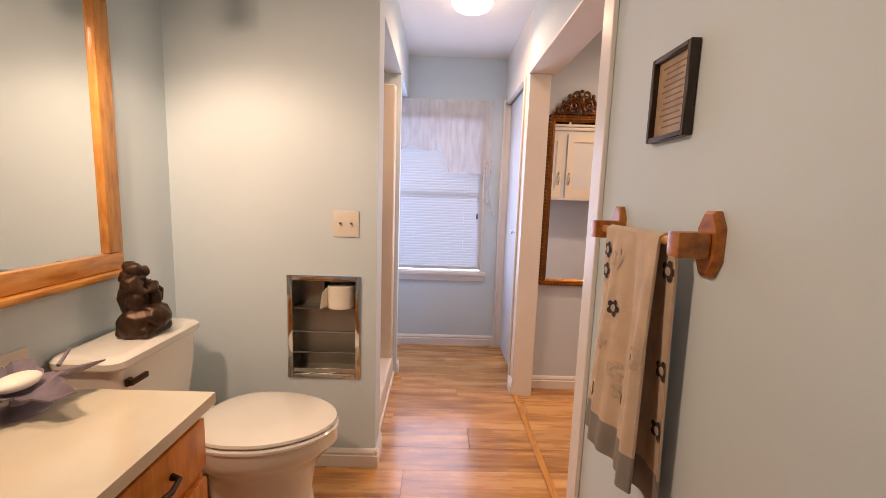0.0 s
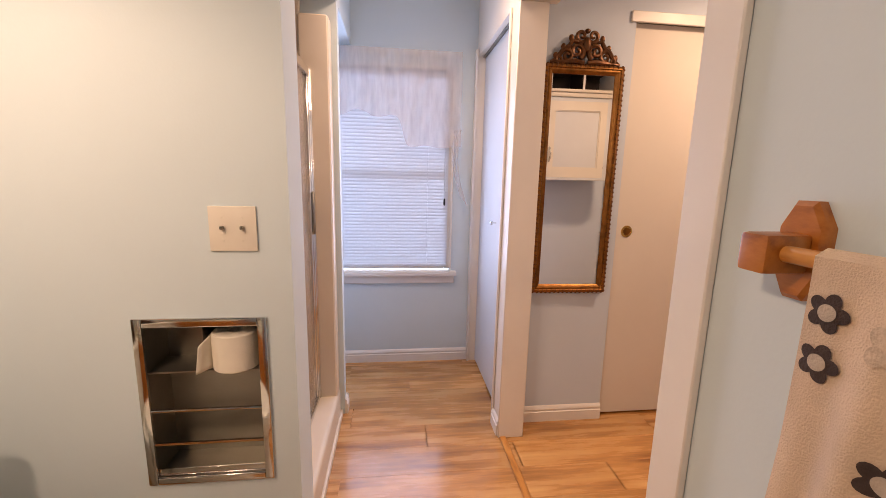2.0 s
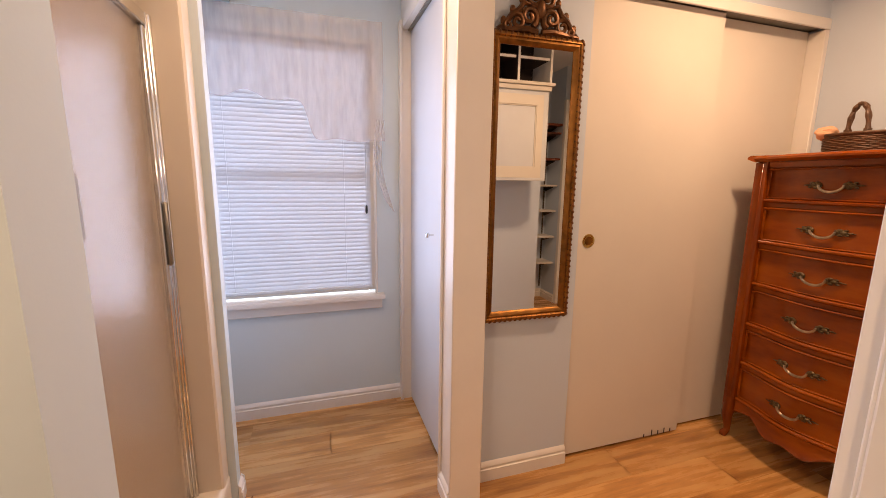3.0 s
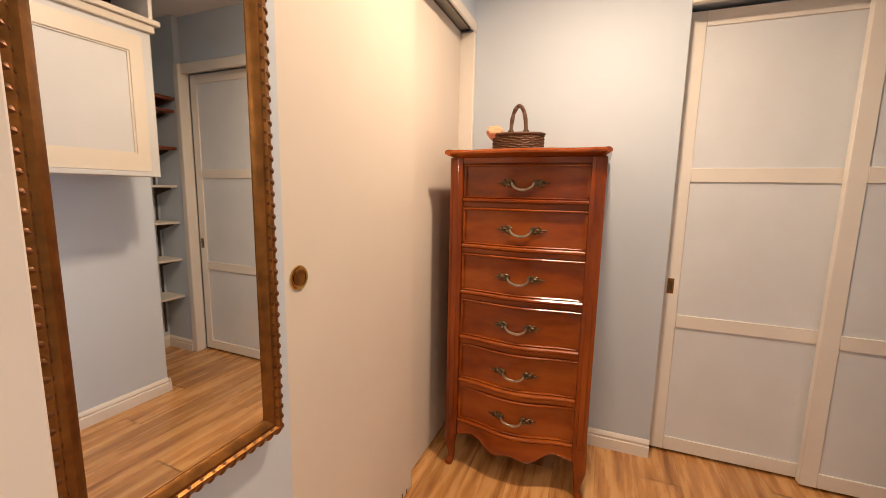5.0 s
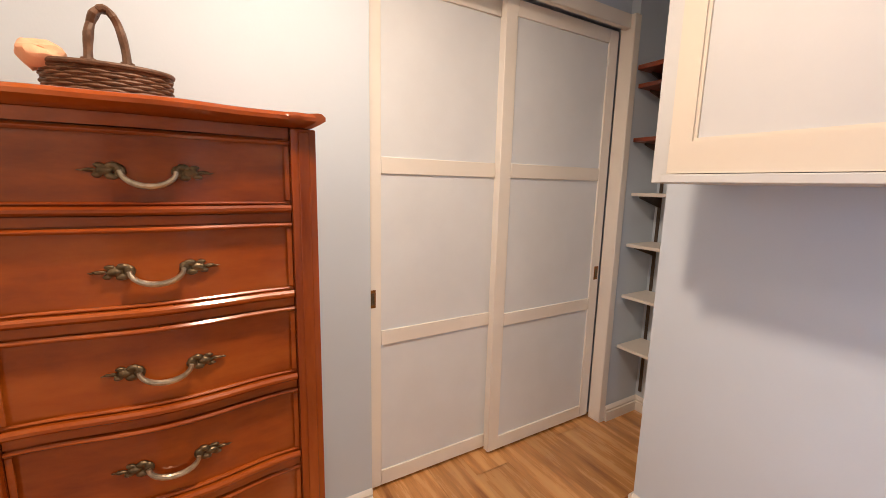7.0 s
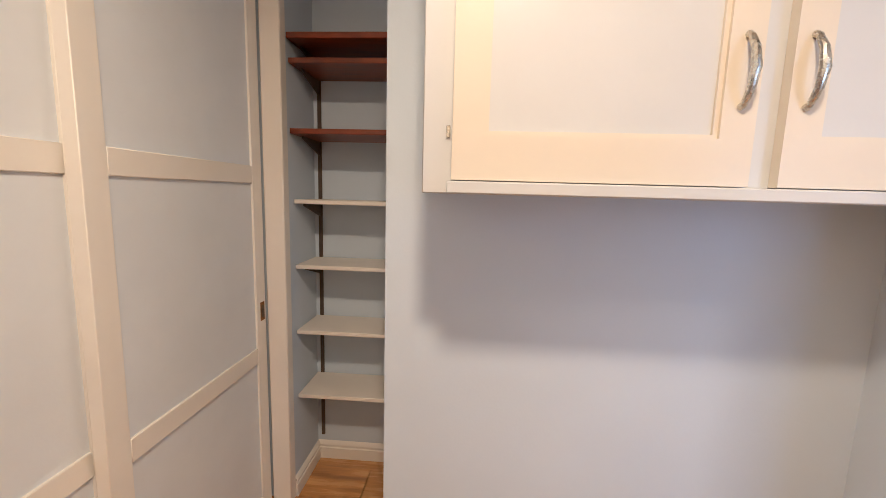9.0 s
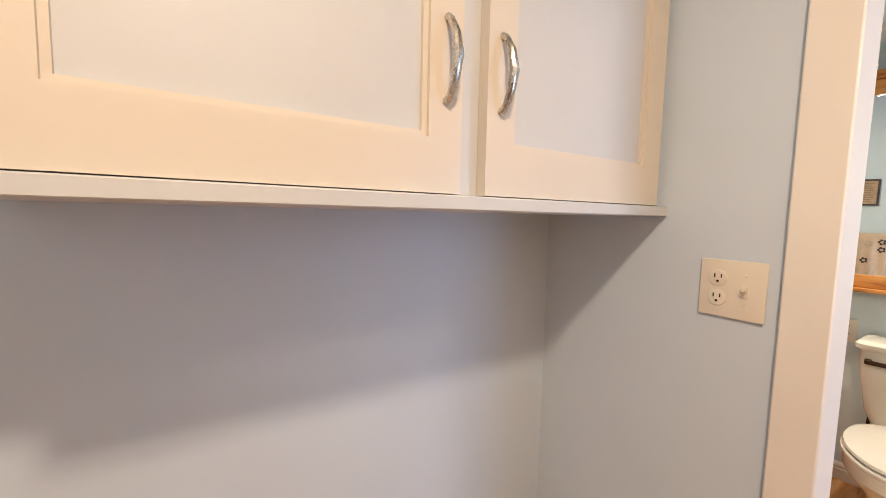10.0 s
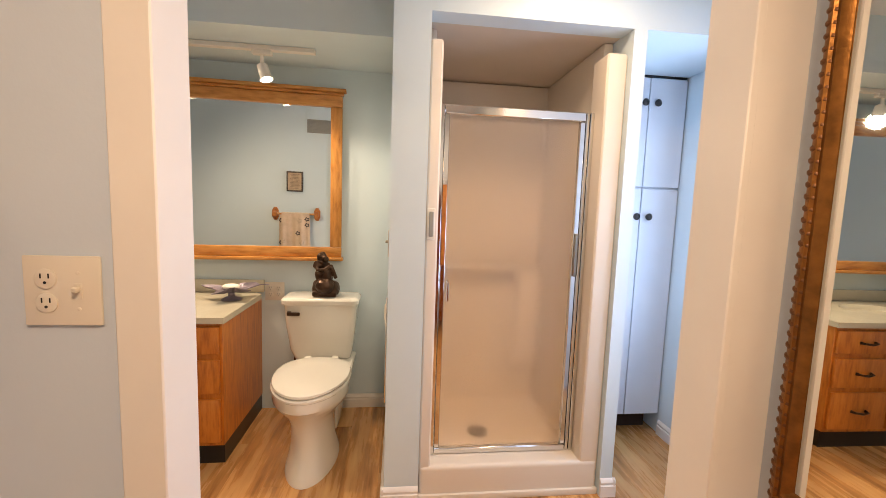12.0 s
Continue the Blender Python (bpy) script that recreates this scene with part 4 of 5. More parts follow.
def wall_plate(name, m, label, kinds):
    """A two-gang plate in the local xz plane, facing -y; m places it."""
    p = thing(name, m.translation, label, "switch plate")

    def put(nm, bm, mt, pr=None, lb=""):
        bmesh.ops.transform(bm, matrix=m, verts=bm.verts)
        return part(nm, bm, mt, pr or p, lb)

    put("plate", bx(B(), -0.058, 0.058, -0.006, -0.0005, -0.058, 0.058, 0.003, 2), PLASTIC)
    for x, kind in zip((-0.024, 0.024), kinds):
        if kind == "switch":
            put("toggle_collar", bx(B(), x - 0.006, x + 0.006, -0.0072, -0.0062, -0.013, 0.013), PLASTIC)
            put("toggle", bx(B(), x - 0.0042, x + 0.0042, -0.018, -0.0072, -0.001, 0.008, 0.0015), STEELDULL if name == "light_switch" else PLASTIC)
            for z in (-0.03, 0.03):
                put("screw", lathe(B(), [(0.003, 0), (0.003, 0.001), (0.001, 0.0015)], pose(x, -0.006, z, 90), 10), PLASTIC)
        else:
            for z in (-0.020, 0.020):
                s = put("socket", lathe(B(), [(0.0165, 0), (0.0165, 0.0015), (0.015, 0.002)], pose(x, -0.006, z, 90), 20), PLASTIC)
                for dx in (-0.006, 0.006):
                    put("slot", bx(B(), x + dx - 0.001, x + dx + 0.001, -0.0088, -0.0081, z + 0.001, z + 0.009), BLACK, s)
                put("ground_hole", lathe(B(), [(0.0024, 0), (0.0024, 0.0007)], pose(x, -0.0081, z - 0.006, 90), 10), BLACK, s)


wall_plate("light_switch", pose(-0.009, 0.0, 1.155), "ivory double toggle switch plate", ("switch", "switch"))
wall_plate("outlet_plate", pose(1.0802, -0.505, 1.158, 0, 0, 90), "ivory plate with an outlet and a toggle switch", ("outlet", "switch"))
wall_plate("bath_outlet", pose(-0.7748, -0.72, 0.765, 0, 0, 90), "ivory outlet plate beside the vanity splash", ("outlet", "outlet"))

# ---- ornate mirror ----


BEADS = {}
for upright in (True, False):
    lobe = ball(B(), (0, 0, 0), 0.0093, (1.55, 1.25, 0.95) if upright else (0.95, 1.25, 1.55), 10, 6)
    bmesh.ops.rotate(lobe, cent=(0, 0, 0), matrix=Matrix.Rotation(radians(24), 3, "Y"), verts=lobe.verts)
    BEADS[upright] = mesh_of("bead", lobe, GILTDARK)


def build_ornate_mirror():
    m = thing("ornate_mirror", (1.275, 0.85, 0.73), "tall narrow mirror in a carved gilt frame with a scrolled crest", "mirror")
    x0, x1, z0, z1 = 1.088, 1.476, 0.732, 1.828
    part("glass", bx(B(), x0 + 0.030, x1 - 0.030, 0.832, 0.838, z0 + 0.035, z1 - 0.030), MIRROR, m)
    part("backing", bx(B(), x0 + 0.012, x1 - 0.012, 0.8385, 0.8485, z0 + 0.012, z1 - 0.012), DARKFRAME, m)
    w = 0.041
    prof = [(0.0, 0.848), (0.0, 0.822), (0.007, 0.817), (0.014, 0.816), (0.018, 0.821), (0.026, 0.8185), (0.034, 0.823), (w, 0.830), (w, 0.8315), (0.02, 0.848)]

    def bar(a, b, inward):
        """One mitred frame bar from corner a to corner b."""
        ax, az, bx_, bz = *a, *b
        dx, dz = bx_ - ax, bz - az
        n = math.hypot(dx, dz)
        dx, dz = dx / n, dz / n
        ra = [(ax + inward[0] * d + dx * d, y, az + inward[1] * d + dz * d) for d, y in prof]
        rb = [(bx_ + inward[0] * d - dx * d, y, bz + inward[1] * d - dz * d) for d, y in prof]
        return loft(B(), [ra, rb])

    runs = (((x0, z0), (x1, z0), (0, 1)), ((x0, z1), (x1, z1), (0, -1)), ((x0, z0), (x0, z1), (1, 0)), ((x1, z0), (x1, z1), (-1, 0)))
    for a, b, inw in runs:
        fb = part("frame_bar", bar(a, b, inw), GILT, m)
        n = int(max(abs(b[0] - a[0]), abs(b[1] - a[1])) / 0.0225)
        for i in range(n):
            f = (i + 0.5) / n
            px, pz = a[0] + (b[0] - a[0]) * f + inw[0] * 0.0080, a[1] + (b[1] - a[1]) * f + inw[1] * 0.0080
            ob = new("bead", BEADS[inw[1] == 0])
            ob.parent = fb
            ob.matrix_basis = Matrix.Translation((px, 0.8265, pz))
    cx = 1.282
    crest = B()

    def scroll(px, pz, r0, turns, start, hand, rad, y=0.826):
        pts, rads = [], []
        for i in range(34):
            f = i / 33
            a = start + hand * turns * 2 * math.pi * f
            r = r0 * (1 - 0.82 * f)
            pts.append((px + r * math.cos(a), y - 0.007 * f, pz + r * math.sin(a)))
            rads.append(rad * (1 - 0.45 * f))
        tube(crest, pts, rads, 7)

    for s in (-1, 1):
        sx = lambda d: cx + s * d  # noqa: E731
        flip = (lambda a: a) if s > 0 else (lambda a: math.pi - a)
        scroll(sx(0.028), 1.952, 0.030, 1.3, flip(radians(200)), s, 0.011)
        scroll(sx(0.046), 1.885, 0.036, 1.4, flip(radians(-120)), -s, 0.012)
        scroll(sx(0.092), 1.864, 0.028, 1.3, flip(radians(60)), s, 0.010)
        scroll(sx(0.128), 1.849, 0.018, 1.2, flip(radians(110)), -s, 0.008)
        tube(crest, [(sx(0.165), 0.83, 1.838), (sx(0.14), 0.828, 1.850), (sx(0.115), 0.826, 1.885), (sx(0.085), 0.824, 1.905), (sx(0.07), 0.822, 1.930), (sx(0.045), 0.822, 1.925)], [0.006, 0.010, 0.011, 0.011, 0.010, 0.006], 7)
        tube(crest, [(sx(0.01), 0.826, 1.836), (sx(0.05), 0.822, 1.842), (sx(0.10), 0.824, 1.838), (sx(0.17), 0.83, 1.836)], [0.012, 0.012, 0.010, 0.006], 7)
        for d, z, a in ((0.075, 1.955, 0.9), (0.11, 1.915, 0.7), (0.145, 1.875, 0.5)):
            ball(crest, (sx(d), 0.828, z - 0.012), 0.011, (1.1, 0.7, 1.5), 8, 6)
    ball(crest, (cx, 0.822, 1.915), 0.026, (0.8, 0.6, 1.3), 12, 8)
    ball(crest, (cx, 0.826, 1.975), 0.012, (1.2, 0.8, 0.9), 10, 8)
    part("crest", crest, GILTDARK, m, "dark carved scrolls and leaves")
    m.matrix_basis = m.matrix_basis @ pose(0, 0, 0, 0, 0, -0.8)


build_ornate_mirror()

# ---- sliding closet doors ----


def closet_door(name, x0, x1, y0, y1, label, pull=None):
    d = tagged(part(name, bx(B(), x0, x1, y0, y1, 0.012, 2.042, 0.002), DOORPAINT), label, "door", kind="structure")
    if pull:
        cup = lathe(B(), [(0.001, -0.001), (0.023, -0.001), (0.0235, 0.0025), (0.029, 0.0035), (0.031, 0.0005)], pose(pull, y0, 1.042, 90), 28)
        rim = part("finger_pull", cup, BRASS, d, "round brass finger pull")
        # Raised disc in darker gilt paints in the shade of the hollow.
        part("pull_hollow_shade", lathe(B(), [(0.0005, 0.0012), (0.0125, 0.0012), (0.0185, 0.0030), (0.0195, 0.0022)], pose(pull + 0.001, y0, 1.042, 90), 24), GILT, rim, "darker gilt disc for the pull's shaded hollow")
    return d


front = closet_door("door_2", 1.515, 2.24, 0.872, 0.902, "plain cream sliding closet door with a brass finger pull", 1.60)
closet_door("door_3", 2.19, 2.843, 0.912, 0.942, "plain cream sliding closet door behind its pair")
for x, h in ((2.02, 0.018), (2.07, 0.032), (2.11, 0.022), (2.15, 0.028), (2.19, 0.020)):
    part("chip", bx(B(), x, x + 0.006, 0.8705, 0.8718, 0.012, 0.012 + h), SHADECHIP, front, "dark chipped paint at the door's foot")


def panel_door(name, x0, y0, y1, pull_y, label):
    d = tagged(part(name, bx(B(), x0 + 0.008, x0 + 0.026, y0 + 0.05, y1 - 0.05, 0.05, 1.99), PANELPAINT), label, "door", kind="structure")
    sw = 0.062
    for a, b in ((y0, y0 + sw), (y1 - sw, y1)):
        part("stile", bx(B(), x0, x0 + 0.034, a, b, 0.014, 2.038, 0.0018), SLIDERWHITE, d)
    for z0, z1 in ((0.014, 0.080), (0.640, 0.700), (1.318, 1.380), (1.975, 2.038)):
        part("rail", bx(B(), x0 + 0.0005, x0 + 0.034, y0 + sw + 0.0003, y1 - sw - 0.0003, z0, z1, 0.0018), SLIDERWHITE, d)
    p = part("recessed_pull", bx(B(), x0 - 0.0015, x0 + 0.002, pull_y - 0.014, pull_y + 0.014, 0.80, 0.872, 0.001), GILT, d, "dull brass recessed pull")
    part("pull_cup", bx(B(), x0 - 0.0022, x0 - 0.0016, pull_y - 0.008, pull_y + 0.008, 0.812, 0.860), ANTIQUE, p)


panel_door("door_4", 2.952, -0.760, -0.100, -0.125, "white-framed sliding door with three pale grey panels, rear track")
panel_door("door_5", 2.905, -1.383, -0.685, -1.358, "white-framed sliding door with three pale grey panels, front track")

# ---- hung cabinet ----


def build_hung_cabinet():
    c = thing("wall_cabinet", (1.65, -0.83, 1.30), "cream wall cabinet with two shaker doors, hung high", "cabinet")
    xa, xb, yb, yf = 1.0805, 2.215, -0.989, -0.682
    part("body", bx(B(), xa, xb, yb, yf, 1.300, 1.99, 0.002), CABINNER, c)
    part("bottom_board", bx(B(), xa, 2.166, yf + 0.0005, -0.644, 1.3005, 1.3225, 0.002), CABINNER, c)
    part("crown", bx(bx(B(), xa, xb + 0.012, yb, yf + 0.022, 1.9905, 2.025, 0.008, 2), xa, xb + 0.030, yb, yf + 0.040, 2.0255, 2.05, 0.006, 2), CABPAINT, c)
    for a, b, px in ((1.644, 2.159, 1.672), (1.100, 1.596, 1.568)):
        d = part("door", bx(B(), a + 0.04, b - 0.04, yf + 0.001, yf + 0.010, 1.36, 1.92), CABINNER, c)
        z0, z1, y1 = 1.325, 1.955, yf + 0.023
        for s0, s1 in ((a, a + 0.057), (b - 0.057, b)):
            part("stile", bx(B(), s0, s1, yf + 0.001, y1, z0, z1), CABPAINT, d)
        for r0, r1 in ((z0, z0 + 0.080), (z1 - 0.075, z1)):
            part("rail", bx(B(), a + 0.057, b - 0.057, yf + 0.001, y1, r0, r1), CABPAINT, d)
        bm = B()
        for q in ((a + 0.057, b - 0.057, z0 + 0.080, z0 + 0.088), (a + 0.057, b - 0.057, z1 - 0.083, z1 - 0.075), (a + 0.057, a + 0.065, z0 + 0.088, z1 - 0.083), (b - 0.065, b - 0.057, z0 + 0.088, z1 - 0.083)):
            bx(bm, q[0], q[1], yf + 0.0101, yf + 0.0165, q[2], q[3])
        part("bead_moulding", bm, CABPAINT, d)
        pts = [(px, y1, 1.458), (px, y1 + 0.008, 1.462), (px, y1 + 0.022, 1.485), (px, y1 + 0.028, 1.515), (px, y1 + 0.022, 1.547), (px, y1 + 0.008, 1.570), (px, y1, 1.574)]
        part("handle", tube(B(), pts, [0.007, 0.0055, 0.0065, 0.008, 0.0065, 0.0055, 0.007], 10), NICKEL, d, "arched brushed nickel handle")
    part("hinge_plate", bx(B(), 2.164, 2.171, yf + 0.0005, yf + 0.005, 1.402, 1.424, 0.001), NICKEL, c)
    q = thing("cubby_shelf", (1.65, -0.83, 2.05), "white open cubby shelf above the cabinet, its inner shade coloured dark", "shelf")
    # Shade inside the openings is coloured into back, dividers and boards.
    part("back", bx(B(), xa, xb + 0.01, yb, yb + 0.03, 2.051, TOP - 0.002), SHADECHIP, q, "back coloured dark for shade")
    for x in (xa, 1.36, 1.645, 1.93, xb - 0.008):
        part("divider", bx(B(), x, x + 0.018, yb + 0.031, yf + 0.01, 2.051, TOP - 0.002, 0.002), TRIM if x in (xb - 0.008,) else SHADECHIP, q)
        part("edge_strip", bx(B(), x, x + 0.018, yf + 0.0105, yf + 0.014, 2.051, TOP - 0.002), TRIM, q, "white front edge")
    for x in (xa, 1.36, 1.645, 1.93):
        part("board", bx(B(), x + 0.019, x + (0.2645 if x < 1.2 else 0.266), yb + 0.031, yf + 0.01, 2.215, 2.230), SHADECHIP, q)
        part("edge_strip", bx(B(), x + 0.019, x + (0.2645 if x < 1.2 else 0.266), yf + 0.0105, yf + 0.014, 2.213, 2.232), TRIM, q, "white front edge")


build_hung_cabinet()

# ---- niche shelves ----


def build_niche_shelves():
    s = thing("niche_shelving", (2.59, -1.60, 0.1), "adjustable niche shelves, white below and red-brown above", "shelves")
    for z, mt, th, yf in ((1.875, SHELFRED, 0.022, -1.44), (1.790, SHELFRED, 0.020, -1.455), (1.533, SHELFRED, 0.020, -1.455), (1.262, SHELFWHITE, 0.017, -1.48), (0.998, SHELFWHITE, 0.017, -1.48), (0.722, SHELFWHITE, 0.017, -1.48), (0.440, SHELFWHITE, 0.017, -1.48)):
        part("board", bx(B(), 2.353, 2.826, -1.700, yf, z - th, z, 0.002), mt, s, "red-brown stained board" if mt is SHELFRED else "white laminate board")
        for x in (2.45, 2.800):
            prof = [(-1.695, z - th - 0.0005), (-1.52, z - th - 0.0005), (-1.52, z - th - 0.010), (-1.695, z - th - 0.060)]
            part("bracket", loft(B(), [[(xx, a, b) for a, b in prof] for xx in (x, x + 0.005)]), STANDARD, s)
    for x in (2.444, 2.794):
        part("standard", bx(B(), x, x + 0.016, -1.704, -1.6955, 0.12, 1.86, 0.001), STANDARD, s, "brown metal shelf standard")


build_niche_shelves()

# ---- dresser ----


def build_dresser():
    d = thing("tall_dresser", (2.63, 0.497, 0), "tall cherry lingerie chest with six serpentine drawers", "dresser")
    yc, half, xb = 0.497, 0.306, 2.845

    def front(y, f=1.0):
        """The serpentine front: it swells in the middle and dips towards the posts."""
        u = min(1.0, abs(y - yc) / 0.250)
        return 2.462 - f * (0.046 * (0.5 + 0.5 * math.cos(math.pi * u)))

    ys = [yc - 0.250 + 0.500 * i / 24 for i in range(25)]

    def band(y_list, z0, z1, out, back, f=1.0, round_=0.0):
        """A curved strip that follows the front, proud by out, running back to back."""
        rings = []
        for y in y_list:
            x = front(y, f) - out
            rings.append([(x, y, z0 + round_), (x, y, z1 - round_), (x + round_, y, z1), (back, y, z1), (back, y, z0), (x + round_, y, z0)])
        return loft(B(), rings)

    part("carcass", bx(B(), 2.475, xb, yc - 0.288, yc + 0.288, 0.185, 1.395, 0.002), CHERRYUP, d)
    for s in (-1, 1):
        y = yc + s * 0.279
        post = bx(B(), 2.448, 2.50, min(y - 0.027, y + 0.027), max(y - 0.027, y + 0.027), 0.16, 1.395, 0.005, 2)
        cp = part("corner_post", post, CHERRYUP, d)
        part("post_bead", bx(B(), 2.4435, 2.4478, y - 0.012, y + 0.012, 0.235, 1.388, 0.0018), CHERRYUP, cp)
        side = bx(bx(B(), 2.51, xb - 0.01, yc + s * 0.2885 - 0.003, yc + s * 0.2885 + 0.003, 0.19, 1.39, 0.002), 2.54, xb - 0.05, yc + s * 0.2925 - 0.003, yc + s * 0.2925 + 0.003, 0.24, 1.34, 0.002)
        part("side_panel", side, CHERRYUP, d)
    # shaped top
    rings = []
    outline = []
    for i in range(41):
        y = yc - half - 0.012 + (2 * half + 0.024) * i / 40
        u = (y - yc) / half
        x = 2.418 - 0.016 * math.cos(u * math.pi * 1.0) * (abs(u) < 1) - 0.010 * (abs(u) > 0.86) + 0.004 * math.sin(9 * u)
        outline.append((x, y))
    for inset, z in ((0.022, 1.3955), (0.010, 1.402), (0.0, 1.409), (0.0, 1.417), (0.006, 1.424), (0.012, 1.426)):
        ring = [(x + inset, yc + (y - yc) * (1 - inset / half), z) for x, y in outline]
        ring += [(xb + 0.012, yc + (half + 0.012 - inset), z), (xb + 0.012, yc - (half + 0.012 - inset), z)]
        rings.append(ring)
    part("top", loft(B(), rings), CHERRY, d)
    part("frieze", band(ys, 1.372, 1.3945, 0.004, 2.474, 0.34), CHERRY, d)
    levels = ((1.372, 1.212), (1.194, 1.018), (1.000, 0.815), (0.797, 0.612), (0.594, 0.410), (0.392, 0.215))
    for n, (zt, zb) in enumerate(levels):
        f = 0.34 + 0.132 * n
        dr = part("drawer_front", band(ys, zb + 0.001, zt - 0.001, -0.012, 2.474, f), CHERRY, d)
        part("lower_moulding", band(ys, zb + 0.002, zb + 0.018, 0.009, 2.462, f, 0.005), CHERRY, dr)
        part("lower_bead", band(ys, zb + 0.0185, zb + 0.026, -0.003, 2.466, f, 0.003), CHERRY, dr)
        part("upper_moulding", band(ys, zt - 0.013, zt - 0.003, 0.003, 2.462, f, 0.004), CHERRY, dr)
        for s in (-1, 1):
            yy = [yc + s * 0.250 - s * 0.010 * i / 2 for i in range(3)]
            part("side_moulding", band(yy, zb + 0.0262, zt - 0.0132, -0.001, 2.466, f, 0.003), CHERRY, dr)
        if n < 5:
            nt_ = levels[n + 1][0]
            part("rail", band(ys, nt_ + 0.0005, zb - 0.0005, -0.002, 2.474, f), CHERRY, d)
        # bail handle with leafy ends
        zm = (zt + zb) / 2 - 0.002
        xf = front(yc, f) + 0.012
        h = part("handle", tube(B(), [(xf - 0.012, yc + 0.043 * math.cos(a), zm + 0.006 - 0.029 * math.sin(a)) for a in (math.pi * k / 12 for k in range(13))], [0.0042 + 0.0018 * math.sin(math.pi * k / 12) for k in range(13)], 8), PEWTER, dr, "worn pewter bail handle")
        for s in (-1, 1):
            leaves = ((0.043, 0.004, 0.0095, 1.0, 1.3), (0.053, 0.014, 0.0080, 1.4, 0.8), (0.056, -0.006, 0.0078, 1.3, 0.8), (0.066, 0.004, 0.0095, 1.4, 0.8),
                      (0.073, 0.014, 0.0062, 1.4, 0.7), (0.077, -0.004, 0.0062, 1.4, 0.7), (0.088, 0.005, 0.0058, 1.8, 0.6), (0.099, 0.004, 0.0035, 2.0, 0.5))
            bm = B()
            for dy, dz, r, ky, kz in leaves:
                ball(bm, (front(yc + s * dy, f) + 0.009, yc + s * dy, zm + dz), r, (0.75, ky, kz), 10, 7)
            for v in bm.verts:
                v.co += Vector((0.5, 1, 1)) * 0.0022 * noise.noise(v.co * 240)
            cast = part("rosette", bm, ANTIQUE, h, "leafy cast brass mount").modifiers.new("cast", "REMESH")
            cast.mode, cast.voxel_size, cast.use_smooth_shade = "VOXEL", 0.0014, True
    # apron and legs
    rings = []
    for y in ys:
        u = (y - yc) / 0.250
        low = 0.125 + 0.045 * (1 - math.cos(u * math.pi)) / 2 + 0.014 * math.cos(u * 3 * math.pi)
        x = front(y) - 0.003
        rings.append([(x, y, low), (x - 0.004, y, low + 0.008), (x, y, low + 0.016), (x, y, 0.2145), (2.474, y, 0.2145), (2.474, y, low)])
    part("apron", loft(B(), rings), CHERRY, d)
    for sx, xl in ((-1, 2.474), (1, 2.815)):
        for s in (-1, 1):
            y = yc + s * 0.279
            pts = [(xl, y, 0.22), (xl + sx * 0.004, y + s * 0.002, 0.17), (xl + sx * 0.012, y + s * 0.006, 0.12), (xl + sx * 0.004, y + s * 0.002, 0.06), (xl + sx * 0.004, y + s * 0.002, 0.03), (xl + sx * 0.016, y + s * 0.008, 0.012), (xl + sx * 0.018, y + s * 0.009, 0.001)]
            part("leg", tube(B(), pts, [0.030, 0.030, 0.026, 0.017, 0.015, 0.018, 0.016], 12), CHERRYUP, d)


build_dresser()


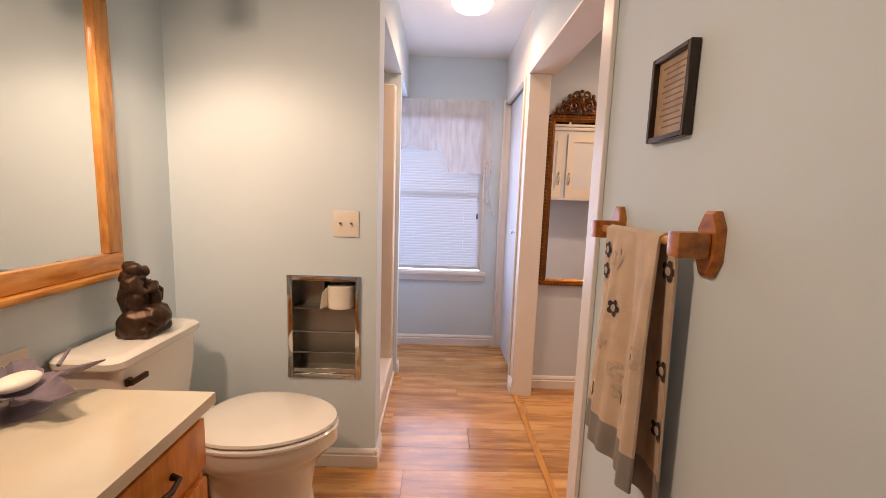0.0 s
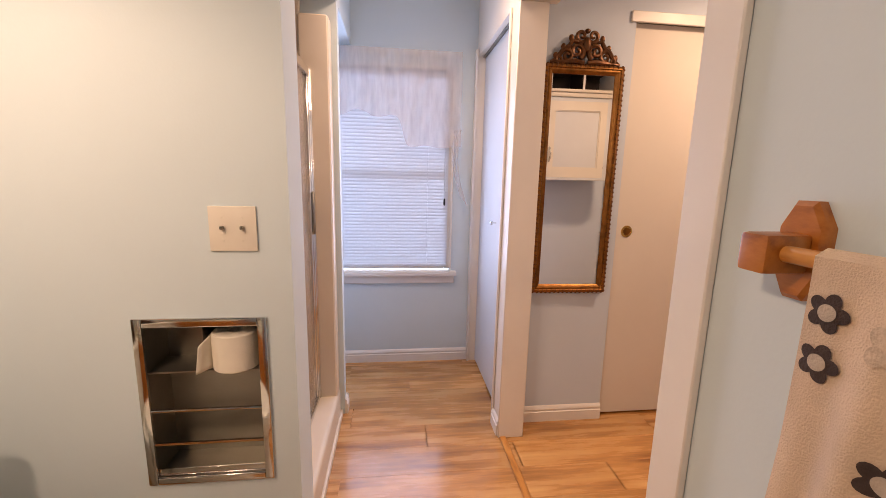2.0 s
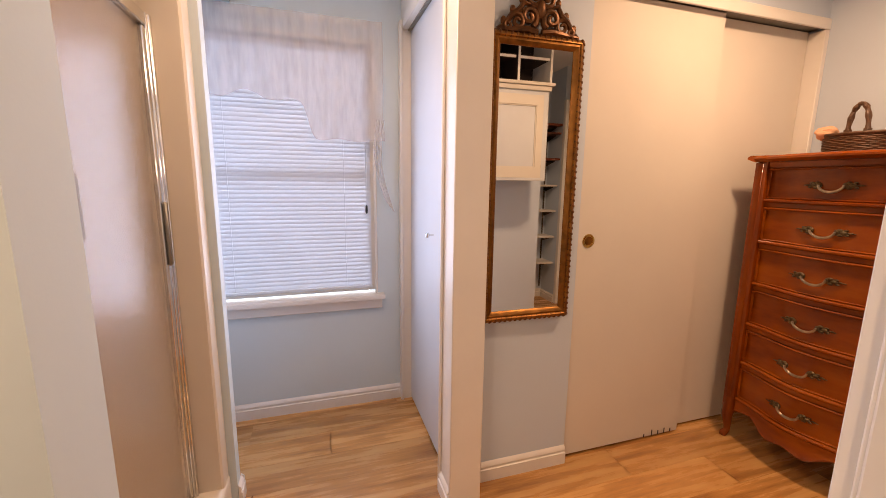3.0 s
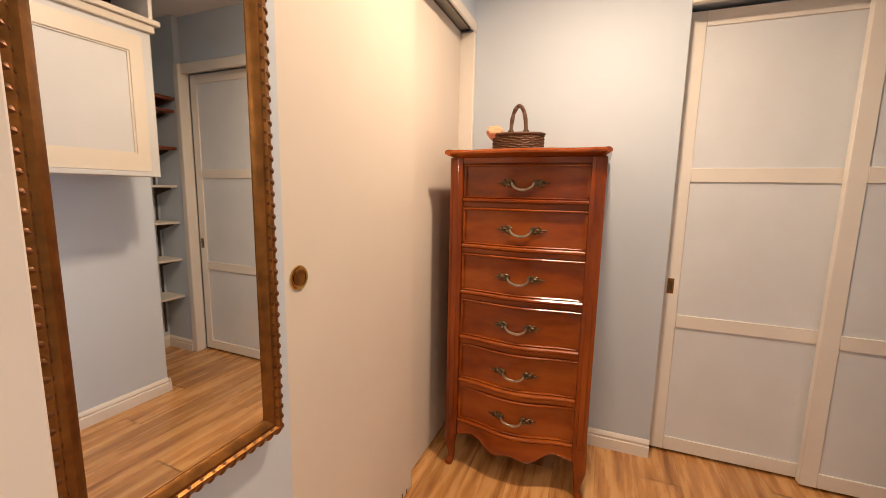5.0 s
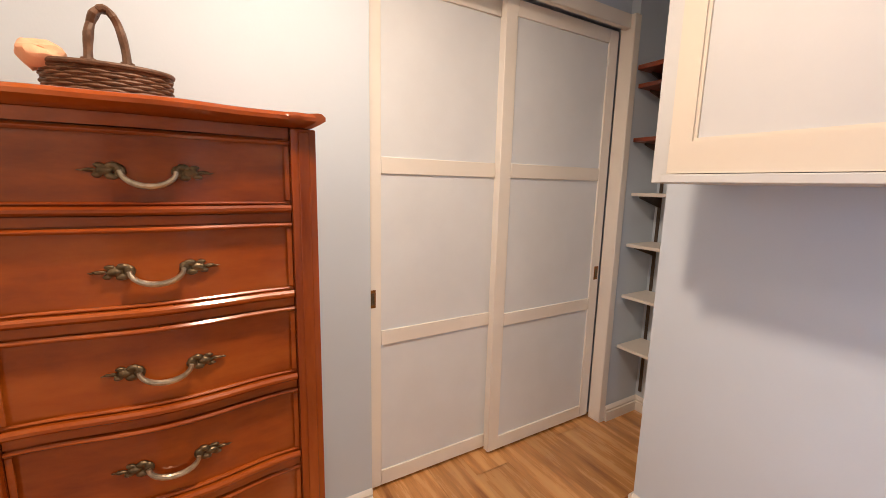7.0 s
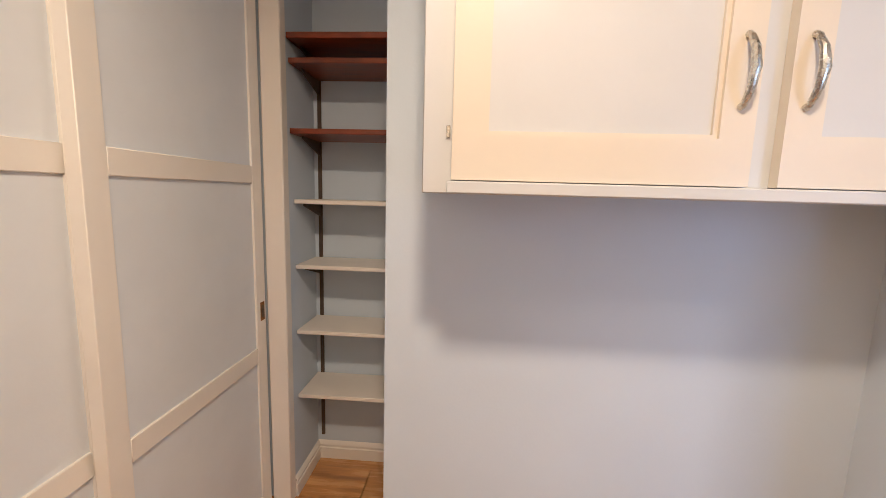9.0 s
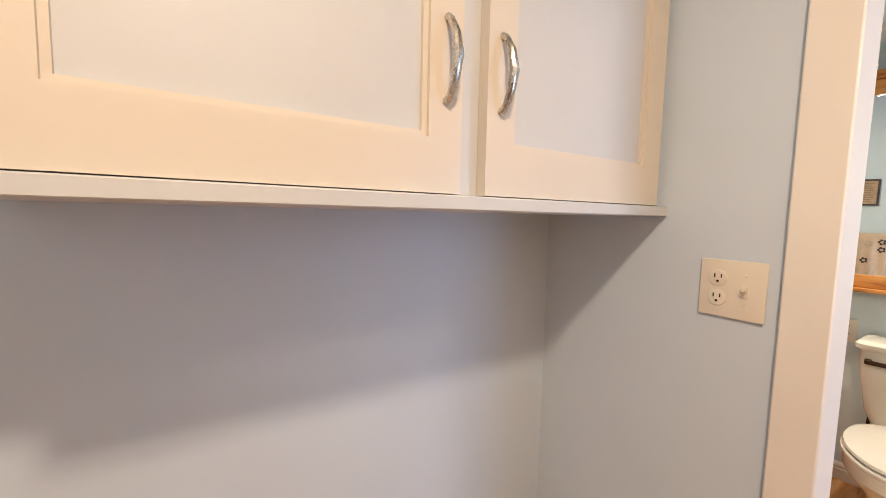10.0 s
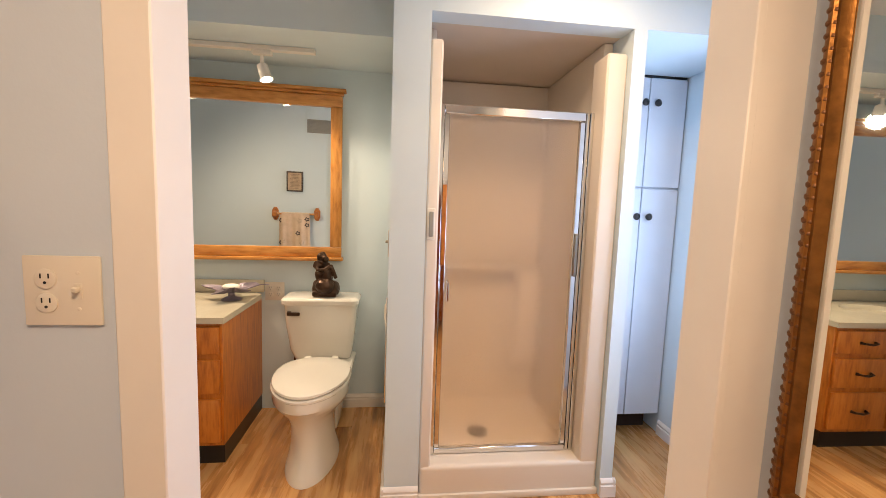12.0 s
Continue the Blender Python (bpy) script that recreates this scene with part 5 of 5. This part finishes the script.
def build_basket():
    b = thing("wicker_basket", (2.70, 0.575, 1.426), "small dark brown wicker basket with an arched handle", "basket")
    cx, cy, z = 2.70, 0.575, 1.4275
    bm = B()
    rnd = random.Random(2)
    for i in range(11):
        zz = z + 0.004 + i * 0.0074
        k = 1.0 + 0.010 * i - 0.0006 * i * i
        pts = []
        for j in range(49):
            a = 2 * math.pi * j / 48
            wob = 0.0022 * math.sin(12 * a + math.pi * i)
            pts.append((cx + (0.060 * k + wob) * math.cos(a), cy + (0.108 * k + wob) * math.sin(a), zz + 0.001 * rnd.random()))
        tube(bm, pts, 0.0044, 6)
    part("weave", bm, WICKER, b)
    part("base", lathe(B(), [(0.001, 0), (0.98, 0), (1.0, 0.004), (0.001, 0.005)], pose(cx, cy, z - 0.0005) @ Matrix.Diagonal((0.056, 0.104, 1, 1)), 28), WICKER, b)
    rim = [(cx + 0.066 * math.cos(a), cy + 0.116 * math.sin(a), z + 0.086) for a in (2 * math.pi * j / 48 for j in range(49))]
    part("rim", tube(B(), rim, 0.006, 8), WICKER, b)
    bm = B()
    for off in (-0.004, 0.004):
        pts = [(cx + off + 0.004 * math.sin(k * 1.6 + off * 400), cy + 0.034 * math.cos(a), z + 0.072 + 0.140 * math.sin(a) ** 0.75) for k, a in ((k, math.pi * k / 24) for k in range(25))]
        tube(bm, pts, 0.0082, 8)
    for s in (-1, 1):
        for k in range(4):
            lathe(bm, [(0.013, 0), (0.014, 0.004), (0.013, 0.008)], pose(cx, cy + s * 0.034, z + 0.075 + k * 0.008), 12)
    part("handle", bm, WICKER, b, "twisted wicker arch")
    c = ball(B(), (cx - 0.01, cy + 0.105, z + 0.098), 0.034, (1.2, 1.15, 0.85), 22, 16)
    for v in c.verts:
        v.co += Vector((noise.noise(v.co * 38), noise.noise(v.co * 38 + Vector((3, 0, 0))), noise.noise(v.co * 38 + Vector((0, 6, 0))))) * 0.014
    ob = part("cloth", c, PEACH)
    tagged(ob, "folded peach cloth tucked in the basket", "cloth")


build_basket()

# ---- floor planks ----


def build_planks():
    wd, ln, gap = 0.178, 1.215, 0.0003
    rnd = random.Random(11)
    meshes = {}
    y, row = -2.70, 0
    while y < 1.70:
        x = -0.93 - (row * 0.43 % ln) - rnd.random() * 0.1
        while x < 3.10:
            a, b = max(x, -0.93), min(x + ln, 3.12)
            size = round(b - a, 2)
            if size > 0.03:
                if size not in meshes:
                    meshes[size] = mesh_of("plank", bx(B(), gap / 2, size - gap / 2, gap / 2, wd - gap / 2, -0.0085, 0.0, 0.0005), PLANK, False)
                ob = new("plank", meshes[size])
                ob.parent = floor
                ob.matrix_basis = Matrix.Translation((a, y, 0))
            x += ln
        y += wd
        row += 1


build_planks()
